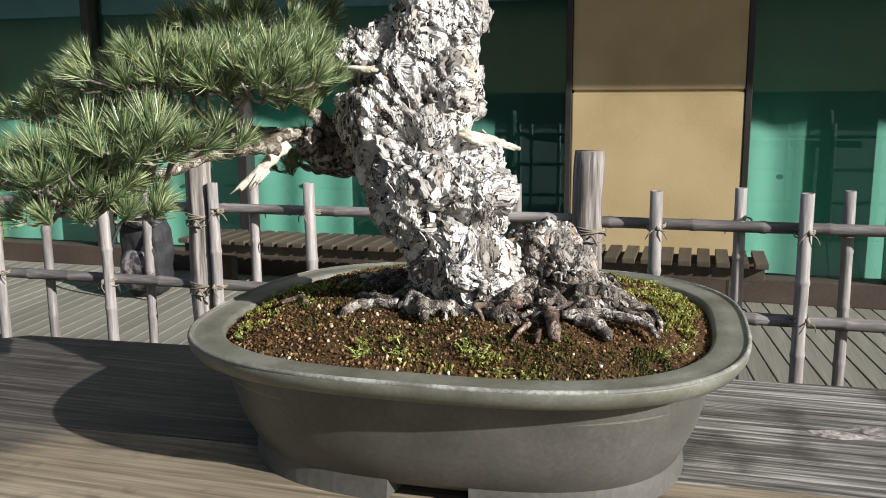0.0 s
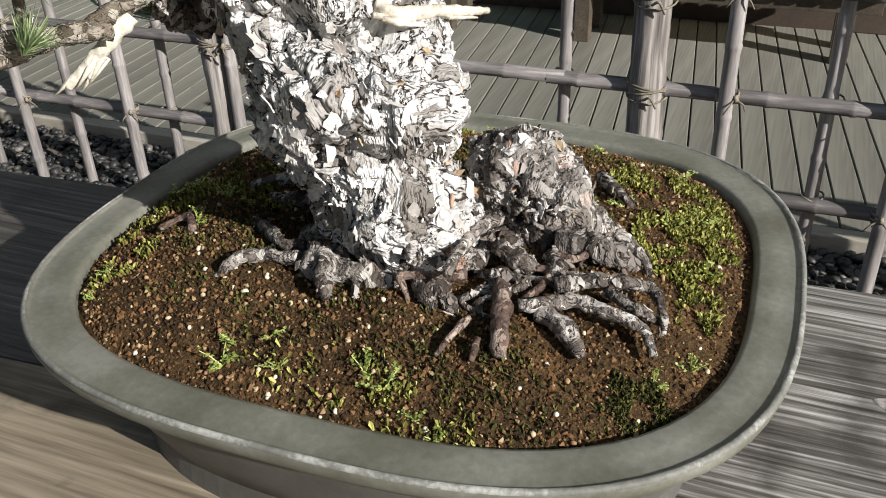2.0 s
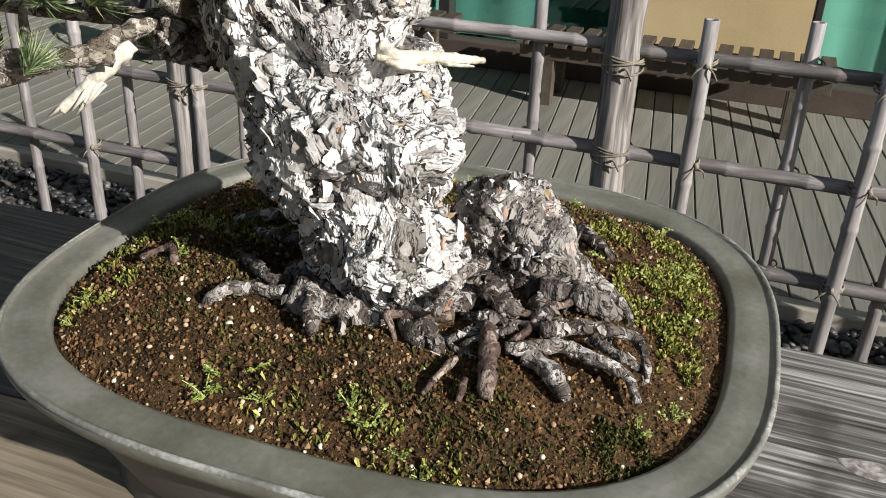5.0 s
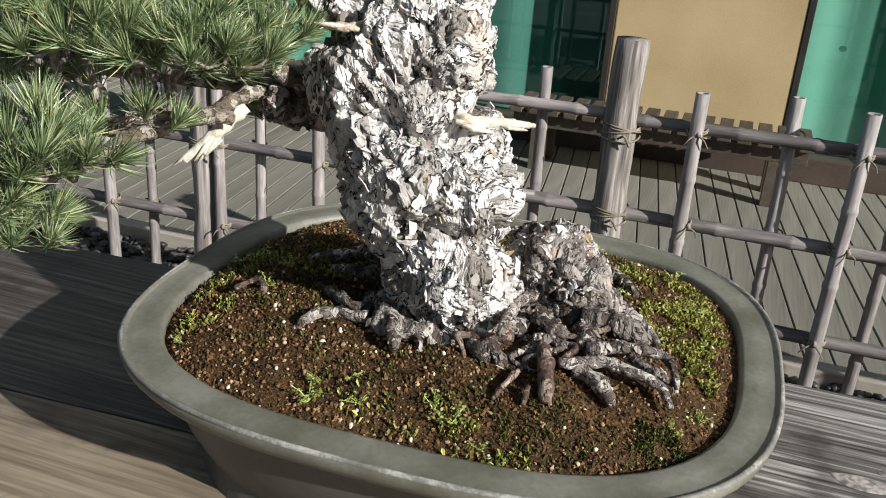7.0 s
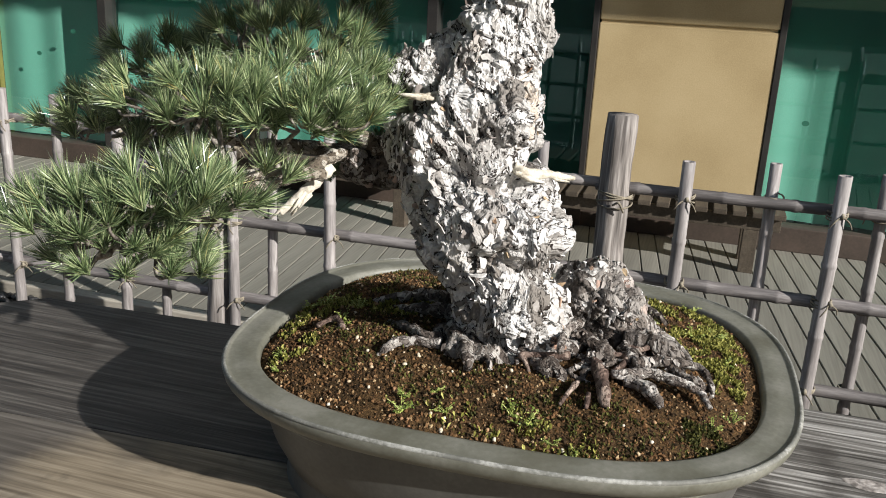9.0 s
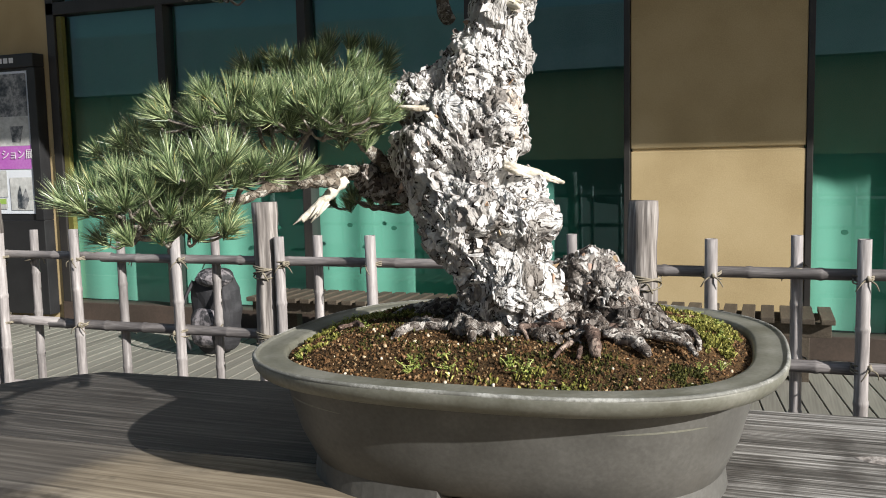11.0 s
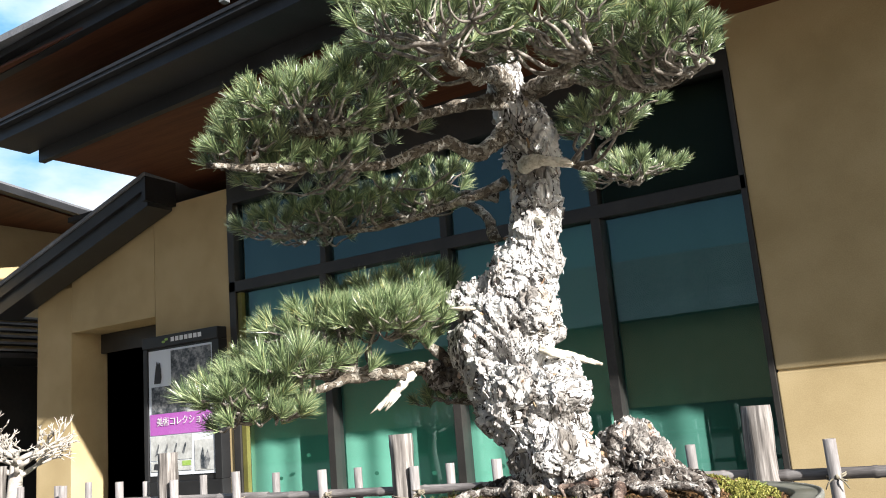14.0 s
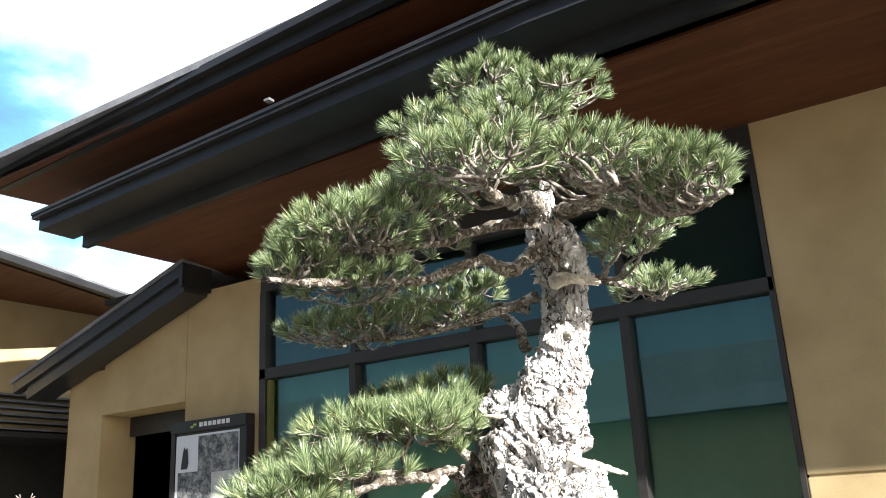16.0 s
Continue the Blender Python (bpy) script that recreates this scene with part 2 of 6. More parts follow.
def glass_pane(name, index=2.0):
    m = bpy.data.materials.new(name)
    m.use_nodes = True
    nt = m.node_tree
    N, L = nt.nodes, nt.links
    out = N["Material Output"]
    N.remove(N["Principled BSDF"])
    clear, shine, fres, mixs = N.new("ShaderNodeBsdfTransparent"), N.new("ShaderNodeBsdfGlossy"), N.new("ShaderNodeFresnel"), N.new("ShaderNodeMixShader")
    clear.inputs[0].default_value = (0.86, 0.93, 0.9, 1)
    shine.inputs["Roughness"].default_value = 0.005
    shine.inputs[0].default_value = (0.62, 0.95, 1.0, 1)
    fres.inputs[0].default_value = index
    L.new(fres.outputs[0], mixs.inputs[0])
    L.new(clear.outputs[0], mixs.inputs[1])
    L.new(shine.outputs[0], mixs.inputs[2])
    L.new(mixs.outputs[0], out.inputs[0])
    return m


STUCCO = surface("ochre_stucco", (0.42, 0.32, 0.17), (0.49, 0.38, 0.21), (0.55, 0.435, 0.25), 2.2, 130, 0.92, 0.5, depth=0.003, gloss=0.15)
PLINTH = surface("dark_plinth", (0.05, 0.036, 0.027), (0.065, 0.047, 0.036), (0.085, 0.06, 0.046), 4, 60, 0.7, 0.2)
STEEL = surface("bronze_frame", (0.022, 0.021, 0.02), (0.03, 0.028, 0.026), (0.042, 0.038, 0.034), 5, 80, 0.42, 0.08)
CURTAIN = surface("mint_screen", (0.155, 0.40, 0.315), (0.18, 0.445, 0.35), (0.215, 0.50, 0.395), 1.3, 400, 0.85, 0.15, stretch=(1, 1, 0.15), gloss=0.2)
# near-black paint that stands in for the dimness of rooms and gaps
GLOOM = surface("painted_gloom", (0.008, 0.008, 0.008), (0.012, 0.011, 0.01), (0.02, 0.018, 0.016), 2, 20, 0.8, 0.0)
# dark green that paints the dim interior behind the upper panes
GLOOM_GREEN = surface("upper_pane_gloom", (0.03, 0.06, 0.048), (0.045, 0.08, 0.066), (0.06, 0.10, 0.085), 1.3, 300, 0.85, 0.1, gloss=0.2)
OLIVE = surface("olive_frame", (0.10, 0.095, 0.022), (0.13, 0.12, 0.028), (0.16, 0.15, 0.036), 3, 50, 0.6, 0.1)
# the mint screen's green in darker tones, for a single bay
CURTAIN_DARK = surface("mint_screen_darker", (0.066, 0.205, 0.165), (0.08, 0.235, 0.19), (0.095, 0.265, 0.215), 1.3, 400, 0.85, 0.15, stretch=(1, 1, 0.15), gloss=0.2)
GLASS = glass_pane("window_glass")
DULL_GLASS = glass_pane("dull_glass", 1.15)
# still darker version, for the one upper pane that shows no reflection
GLOOM_DEEP = surface("deep_pane_gloom", (0.012, 0.02, 0.014), (0.018, 0.027, 0.02), (0.026, 0.036, 0.027), 1.3, 300, 0.85, 0.1, gloss=0.2)
SOFFIT = wood_grain("red_cedar_soffit", (0.07, 0.022, 0.01), (0.115, 0.04, 0.018), (0.17, 0.065, 0.028), rings=9, squeeze=(0.05, 1, 1), rough=0.55, bump=0.25, warp=2)
FASCIA = surface("black_metal_fascia", (0.016, 0.017, 0.019), (0.023, 0.024, 0.027), (0.034, 0.035, 0.038), 3, 70, 0.38, 0.08, gloss=0.5)
TILE = surface("grey_roof_slate", (0.10, 0.105, 0.12), (0.15, 0.155, 0.17), (0.21, 0.215, 0.23), 3, 50, 0.6, 0.3, vary=0.25)
DECK = wood_grain("weathered_deck", (0.125, 0.12, 0.10), (0.185, 0.178, 0.15), (0.25, 0.241, 0.205), rings=18, squeeze=(1.0, 0.03, 1.0), rough=0.85, bump=0.4, warp=6, vary=0.14, band=0.3)
KERB = surface("pale_kerb_timber", (0.22, 0.20, 0.16), (0.33, 0.30, 0.25), (0.42, 0.39, 0.33), 5, 70, 0.85, 0.4, stretch=(0.15, 1, 1))
GROUND = surface("earth", (0.05, 0.045, 0.04), (0.085, 0.075, 0.065), (0.14, 0.125, 0.105), 2.5, 45, 0.95, 0.6, depth=0.01)
PEBBLE = islands("black_pebbles", [(0, (0.012, 0.012, 0.013)), (0.5, (0.03, 0.03, 0.031)), (0.9, (0.06, 0.058, 0.055)), (1, (0.16, 0.15, 0.14))], 0.5, 0.5, 60, 0.2)
BENCH = wood_grain("dark_bench_timber", (0.045, 0.036, 0.026), (0.075, 0.06, 0.044), (0.12, 0.098, 0.07), rings=9, squeeze=(1, 0.08, 1), rough=0.75, bump=0.3, warp=4, vary=0.2)
# left tones darker: damp staining plus the weaker glancing light, painted in
BOARD_A = wood_grain("grey_cedar_board", (0.022, 0.02, 0.018), (0.05, 0.045, 0.04), (0.12, 0.11, 0.098), rings=85, squeeze=(0.03, 1, 1), warp=4, depth=0.004, bump=1.0, band=0.8, rough=0.6, gloss=0.4, other=((0.02, 0.018, 0.016), (0.14, 0.132, 0.12), (0.50, 0.485, 0.46)), change=0.2, damp=0.6)
BOARD_B = wood_grain("tan_cedar_board", (0.026, 0.023, 0.02), (0.075, 0.066, 0.056), (0.16, 0.145, 0.127), rings=62, squeeze=(0.04, 1, 1), warp=7, depth=0.0025, bump=0.8, band=0.45, other=((0.06, 0.046, 0.03), (0.20, 0.163, 0.115), (0.38, 0.325, 0.24)), change=-0.62, soft=0.1, damp=0.75)
BAMBOO = surface("grey_bamboo", (0.085, 0.075, 0.072), (0.25, 0.23, 0.222), (0.52, 0.485, 0.47), 9, 120, 0.6, 0.35, stretch=(1, 1, 0.09), vary=0.22, spread=0.36)
BAMBOO_X = surface("grey_bamboo_rail", (0.05, 0.045, 0.044), (0.13, 0.118, 0.114), (0.32, 0.295, 0.285), 9, 120, 0.6, 0.35, stretch=(0.09, 1, 1), vary=0.2, spread=0.36)
NODE = surface("bamboo_joint", (0.05, 0.043, 0.038), (0.10, 0.088, 0.078), (0.24, 0.21, 0.185), 30, 160, 0.7, 0.3)
LOG = wood_grain("split_cedar_post", (0.03, 0.026, 0.023), (0.2, 0.18, 0.165), (0.5, 0.465, 0.435), rings=38, squeeze=(1, 1, 0.05), rough=0.8, warp=3, depth=0.004, bump=1.0, vary=0.12)
ROPE = surface("hemp_rope", (0.10, 0.085, 0.06), (0.2, 0.175, 0.13), (0.32, 0.28, 0.21), 40, 250, 0.9, 0.6)
CLAY = surface("grey_clay_glaze", (0.07, 0.068, 0.062), (0.098, 0.096, 0.088), (0.135, 0.132, 0.122), 7, 140, 0.5, 0.2, depth=0.0012, gloss=0.45, fine_share=0.3)
CLAY_RIM = surface("greenish_clay_rim", (0.105, 0.103, 0.078), (0.15, 0.15, 0.122), (0.215, 0.212, 0.182), 11, 150, 0.48, 0.2, depth=0.001, gloss=0.45, fine_share=0.3)
LIME = surface("worn_lime_edge", (0.12, 0.12, 0.105), (0.18, 0.18, 0.16), (0.4, 0.4, 0.37), 18, 200, 0.7, 0.3)
SOIL = surface("dark_red_soil", (0.018, 0.013, 0.007), (0.06, 0.036, 0.016), (0.14, 0.08, 0.034), 16, 330, 0.95, 1.0, depth=0.006, gloss=0.15, fine_share=0.6)
GRAIN = islands("soil_grains", [(0, (0.02, 0.013, 0.007)), (0.3, (0.06, 0.034, 0.016)), (0.65, (0.135, 0.07, 0.03)), (0.9, (0.21, 0.12, 0.055)), (1, (0.4, 0.3, 0.17))], 0.9, 0.2, 300, 0.5)
GRIT = islands("pale_grit", [(0, (0.24, 0.12, 0.06)), (0.4, (0.42, 0.28, 0.16)), (0.75, (0.58, 0.47, 0.32)), (1, (0.68, 0.62, 0.5))], 0.8, 0.3, 250, 0.3)
MOSS = islands("moss", [(0, (0.05, 0.058, 0.012)), (0.4, (0.15, 0.15, 0.03)), (0.75, (0.30, 0.29, 0.075)), (1, (0.50, 0.47, 0.16))], 0.85, 0.2, 200, 0.0)
MOSS_DARK = islands("dark_moss", [(0, (0.022, 0.024, 0.008)), (0.5, (0.055, 0.058, 0.016)), (1, (0.13, 0.125, 0.032))], 0.9, 0.2, 200, 0.0)
SPROUT = islands("sprout_leaves", [(0, (0.12, 0.17, 0.03)), (0.6, (0.26, 0.32, 0.07)), (1, (0.44, 0.48, 0.16))], 0.5, 0.4, 120, 0.0)
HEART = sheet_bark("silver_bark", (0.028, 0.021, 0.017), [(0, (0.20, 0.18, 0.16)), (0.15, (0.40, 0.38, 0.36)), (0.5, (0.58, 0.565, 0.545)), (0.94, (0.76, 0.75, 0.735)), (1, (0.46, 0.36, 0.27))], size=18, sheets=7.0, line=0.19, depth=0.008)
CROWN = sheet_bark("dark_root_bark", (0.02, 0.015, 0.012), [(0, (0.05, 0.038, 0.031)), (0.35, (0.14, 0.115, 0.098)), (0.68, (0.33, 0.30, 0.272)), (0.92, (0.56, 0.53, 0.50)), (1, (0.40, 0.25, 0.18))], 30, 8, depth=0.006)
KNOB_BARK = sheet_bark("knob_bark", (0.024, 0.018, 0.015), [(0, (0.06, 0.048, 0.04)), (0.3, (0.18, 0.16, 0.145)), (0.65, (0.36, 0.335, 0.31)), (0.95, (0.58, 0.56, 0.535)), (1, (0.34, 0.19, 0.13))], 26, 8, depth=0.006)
FLAKE_DARK = islands("old_bark_plates", [(0, (0.03, 0.023, 0.018)), (0.4, (0.10, 0.08, 0.066)), (0.8, (0.27, 0.24, 0.215)), (1, (0.5, 0.47, 0.44))], 0.85, 0.25, 130, 0.8, depth=0.002)
FLAKE = islands("bark_plates", [(0, (0.10, 0.08, 0.068)), (0.10, (0.24, 0.21, 0.19)), (0.3, (0.44, 0.415, 0.39)), (0.6, (0.60, 0.585, 0.56)), (0.93, (0.70, 0.69, 0.67)), (0.96, (0.36, 0.22, 0.14)), (1, (0.42, 0.33, 0.2))], 0.7, 0.35, 130, 0.8, depth=0.002)
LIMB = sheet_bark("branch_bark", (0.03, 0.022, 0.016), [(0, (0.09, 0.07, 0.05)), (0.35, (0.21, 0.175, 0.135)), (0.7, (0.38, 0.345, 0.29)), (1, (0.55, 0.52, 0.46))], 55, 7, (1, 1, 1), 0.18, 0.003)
TWIG = surface("twig_bark", (0.075, 0.062, 0.05), (0.21, 0.185, 0.155), (0.42, 0.39, 0.34), 50, 200, 0.85, 0.8, depth=0.002)
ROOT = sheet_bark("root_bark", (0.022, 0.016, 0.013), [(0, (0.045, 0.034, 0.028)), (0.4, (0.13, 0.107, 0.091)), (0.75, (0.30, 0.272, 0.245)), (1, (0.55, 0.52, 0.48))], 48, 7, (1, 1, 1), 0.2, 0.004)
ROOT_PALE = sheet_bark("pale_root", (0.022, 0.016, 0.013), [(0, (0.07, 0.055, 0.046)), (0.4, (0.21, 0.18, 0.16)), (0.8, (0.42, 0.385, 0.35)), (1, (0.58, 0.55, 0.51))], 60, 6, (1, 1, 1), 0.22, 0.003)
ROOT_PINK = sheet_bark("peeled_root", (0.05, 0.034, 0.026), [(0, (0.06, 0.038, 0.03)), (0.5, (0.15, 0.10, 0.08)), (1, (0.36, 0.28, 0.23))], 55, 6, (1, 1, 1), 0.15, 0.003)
JIN = surface("bleached_deadwood", (0.22, 0.18, 0.125), (0.58, 0.535, 0.44), (0.73, 0.70, 0.62), 26, 190, 0.75, 1.0, depth=0.003, spread=0.34)
NEEDLE = islands("pine_needles", [(0, (0.035, 0.062, 0.028)), (0.3, (0.105, 0.16, 0.07)), (0.65, (0.228, 0.305, 0.138)), (0.96, (0.46, 0.52, 0.29)), (1, (0.42, 0.36, 0.12))], 0.3, 0.8, 60, 0.0)
PAPER = surface("poster_paper", (0.70, 0.74, 0.80), (0.74, 0.78, 0.83), (0.78, 0.81, 0.86), 2, 80, 0.5, 0.02)
FRAME_BLACK = surface("black_board_frame", (0.013, 0.013, 0.014), (0.018, 0.018, 0.019), (0.026, 0.026, 0.027), 4, 80, 0.4, 0.05)
MAGENTA = surface("magenta_print", (0.42, 0.10, 0.44), (0.47, 0.13, 0.49), (0.52, 0.2, 0.55), 2, 60, 0.5, 0.0)
PHOTO = surface("grey_photo_print", (0.03, 0.04, 0.05), (0.14, 0.15, 0.16), (0.36, 0.36, 0.36), 12, 40, 0.5, 0.0, spread=0.2)
PHOTO_PALE = surface("pale_photo_print", (0.42, 0.42, 0.40), (0.55, 0.56, 0.54), (0.68, 0.68, 0.66), 9, 30, 0.5, 0.0, spread=0.25)
INK = surface("dark_print", (0.02, 0.02, 0.025), (0.03, 0.03, 0.035), (0.05, 0.05, 0.055), 9, 40, 0.5, 0.0)
CHALK = surface("white_print", (0.7, 0.7, 0.7), (0.75, 0.75, 0.75), (0.8, 0.8, 0.8), 9, 40, 0.5, 0.0)
LEAFGREEN = surface("green_print", (0.25, 0.42, 0.08), (0.32, 0.5, 0.1), (0.4, 0.56, 0.16), 9, 40, 0.5, 0.0)
STICKER = surface("dark_green_sticker", (0.02, 0.12, 0.075), (0.025, 0.14, 0.09), (0.035, 0.17, 0.11), 9, 40, 0.5, 0.0)
BAG = surface("black_nylon", (0.012, 0.012, 0.014), (0.022, 0.022, 0.025), (0.05, 0.05, 0.055), 8, 180, 0.75, 0.3)
BAG_GREY = surface("camouflage_grey", (0.03, 0.03, 0.033), (0.09, 0.085, 0.09), (0.24, 0.22, 0.23), 22, 90, 0.8, 0.3, spread=0.14, fine_share=0.15)
BARE = surface("pale_bare_twig", (0.33, 0.29, 0.25), (0.46, 0.42, 0.37), (0.58, 0.54, 0.49), 20, 100, 0.85, 0.4)
HEDGE = islands("far_foliage", [(0, (0.02, 0.03, 0.012)), (0.5, (0.04, 0.055, 0.02)), (1, (0.07, 0.085, 0.03))], 0.9, 0.2, 3, 0.0)


# ---- building helpers ----
def mesh(name, verts, faces, mat, smooth=False):
    me = bpy.data.meshes.new(name)
    me.from_pydata([tuple(v) for v in verts], [], [tuple(f) for f in faces])
    me.materials.append(mat)
    if smooth:
        me.polygons.foreach_set("use_smooth", [True] * len(me.polygons))
    me.update()
    return me


def part(name, data, mat, parent, label=""):
    """Links a mesh or bmesh as ONE object under a thing or a part (or at top level with parent None)."""
    if isinstance(data, bmesh.types.BMesh):
        me = bpy.data.meshes.new(name)
        bmesh.ops.recalc_face_normals(data, faces=data.faces)
        data.to_mesh(me)
        data.free()
        me.materials.append(mat)
        data = me
    ob = new(name, data)
    if parent is not None:
        ob.parent = parent
    return tagged(ob, label)


def thing(name, label, category, group="", kind="", at=(0, 0, 0)):
    e = tagged(new(name), label, category, group, kind)
    e.location = at
    e.empty_display_size = 0.05
    return e


def block(x0, x1, y0, y1, z0, z1, bevel=0.0, bm=None):
    bm = bm or bmesh.new()
    made = bmesh.ops.create_cube(bm, size=1)["verts"]
    for v in made:
        v.co = Vector(((x0 + x1) / 2 + v.co.x * (x1 - x0), (y0 + y1) / 2 + v.co.y * (y1 - y0), (z0 + z1) / 2 + v.co.z * (z1 - z0)))
    if bevel:
        edges = list({e for v in made for e in v.link_edges})
        bmesh.ops.bevel(bm, geom=edges, offset=bevel, segments=2, profile=0.6, affect="EDGES")
    return bm


def smoothed(points, steps):
    """A Catmull-Rom curve through the points (tuples of any length)."""
    p = [np.array(q, float) for q in points]
    p = [2 * p[0] - p[1], *p, 2 * p[-1] - p[-2]]
    out = []
    for a, b, c, d in zip(p, p[1:], p[2:], p[3:]):
        for k in range(steps):
            t = k / steps
            out.append(0.5 * (2 * b + (c - a) * t + (2 * a - 5 * b + 4 * c - d) * t * t + (3 * b - a - 3 * c + d) * t ** 3))
    out.append(p[-2])
    return out


def tube(rows, sides=8, rough=0.0, seed=0.0, freq=40.0, close=True):
    """Vertices and faces of a round, tapered and slightly uneven tube through rows of (x, y, z, radius)."""
    rows = [np.array(r, float) for r in rows]
    verts, faces = [], []
    ref = np.array([0.31, 0.17, 0.93])
    for i, r in enumerate(rows):
        d = rows[min(i + 1, len(rows) - 1)][:3] - rows[max(i - 1, 0)][:3]
        d = d / (np.linalg.norm(d) + 1e-9)
        u = ref - d * (ref @ d)
        if np.linalg.norm(u) < 0.05:
            u = np.cross(d, (1, 0, 0))
        u = u / np.linalg.norm(u)
        ref = u
        w = np.cross(d, u)
        for k in range(sides):
            a = 2 * math.pi * k / sides
            n = math.cos(a) * u + math.sin(a) * w
            q = r[:3] + n * r[3]
            if rough:
                q = q + n * r[3] * rough * noise.noise(Vector(q * freq) + Vector((seed, 0, 0)))
            verts.append(q)
    for i in range(len(rows) - 1):
        for k in range(sides):
            a, b = i * sides + k, i * sides + (k + 1) % sides
            faces.append((a, b, b + sides, a + sides))
    if close:
        faces.append(tuple(range(sides - 1, -1, -1)))
        faces.append(tuple(range((len(rows) - 1) * sides, len(rows) * sides)))
    return verts, faces


class Pile:
    """Collects many pieces for one mesh."""

    def __init__(self):
        self.v, self.f = [], []

    def add(self, verts, faces):
        n = len(self.v)
        self.v.extend(tuple(q) for q in verts)
        self.f.extend(tuple(i + n for i in f) for f in faces)

    def mesh(self, name, mat, smooth=False):
        return mesh(name, self.v, self.f, mat, smooth)


def slab_between(name, a, b, width_y, height, mat, parent=None, bevel=0.0):
    """A straight beam from a to b (both in x and z), with its depth in y and its height down from the line."""
    bm = bmesh.new()
    (ax, ay, az), (bx, by, bz) = a, b
    c = [(ax, ay, az), (bx, by, bz), (bx, by + width_y, bz), (ax, ay + width_y, az)]
    top = [bm.verts.new(q) for q in c]
    low = [bm.verts.new((x, y, z - height)) for x, y, z in c]
    bm.faces.new(top)
    bm.faces.new(low[::-1])
    for i in range(4):
        bm.faces.new((top[i], low[i], low[(i + 1) % 4], top[(i + 1) % 4]))
    return part(name, bm, mat, parent)


# ---- the setting: ground, deck, museum front ----
WALL = 4.37
ground = tagged(part("ground", block(-70, 70, -70, 90, -0.5, -0.06), GROUND, None), "bare dark earth round the deck", "ground", kind="structure")


def stucco_wall(name, x0, x1, y0, y1, z0, z1):
    return tagged(part(name, block(x0, x1, y0, y1, z0, z1, 0.006), STUCCO, None), "ochre stucco wall with fine grain", "wall", kind="structure")


# pillar in two courses with a recessed line between them
pillar = tagged(thing("wall_pillar", "ochre stucco pillar with a level reveal line", "wall"), kind="structure")
part("lower_course", block(-0.415, 0.625, WALL, WALL + 0.4, 0.16, 1.285, 0.008), STUCCO, pillar)
part("reveal", block(-0.405, 0.615, WALL + 0.012, WALL + 0.39, 1.28, 1.31), STUCCO, pillar)
part("upper_course", block(-0.415, 0.625, WALL, WALL + 0.4, 1.302, 3.9, 0.008), STUCCO, pillar)
part("plinth", block(-0.425, 0.635, WALL - 0.01, WALL + 0.38, -0.02, 0.157), PLINTH, pillar)
# wall round the doorway
stucco_wall("wall_left", -8.0, -7.42, WALL, WALL + 0.45, 0, 2.9)
stucco_wall("wall_centre", -6.12, -5.1, WALL, WALL + 0.3, 0, 3.5)
def prism(pts, y0, y1):
    """A wall of the outline pts in x and z, from y0 to y1."""
    bm = bmesh.new()
    front, back = [bm.verts.new((x, y0, z)) for x, z in pts], [bm.verts.new((x, y1, z)) for x, z in pts]
    bm.faces.new(front)
    bm.faces.new(back[::-1])
    for i in range(len(pts)):
        j = (i + 1) % len(pts)
        bm.faces.new((front[i], back[i], back[j], front[j]))
    return bm
tagged(part("wall_lintel", prism([(-7.416, 2.41), (-6.124, 2.41), (-6.124, 3.53), (-7.416, 3.13)], WALL, WALL + 0.45), STUCCO, None), "ochre stucco wall over the doorway", "wall", kind="structure")
stucco_wall("wall_side", -8.0, -7.8, WALL + 0.454, 8.0, 0, 2.9)
tagged(part("door_surround", block(-7.41, -6.13, WALL + 0.36, WALL + 0.4, 2.2, 2.406), STEEL, None), "dark metal door head", "door frame", kind="structure")
# entrance room as a box, its shade painted on as near black
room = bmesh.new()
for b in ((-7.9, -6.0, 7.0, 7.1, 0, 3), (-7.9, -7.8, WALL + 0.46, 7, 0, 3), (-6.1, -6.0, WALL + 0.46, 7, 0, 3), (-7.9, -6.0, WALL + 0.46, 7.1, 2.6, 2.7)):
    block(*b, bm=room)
tagged(part("wall_entrance", room, GLOOM, None), "entrance behind the doorway, its dimness painted near black", "wall", kind="structure")


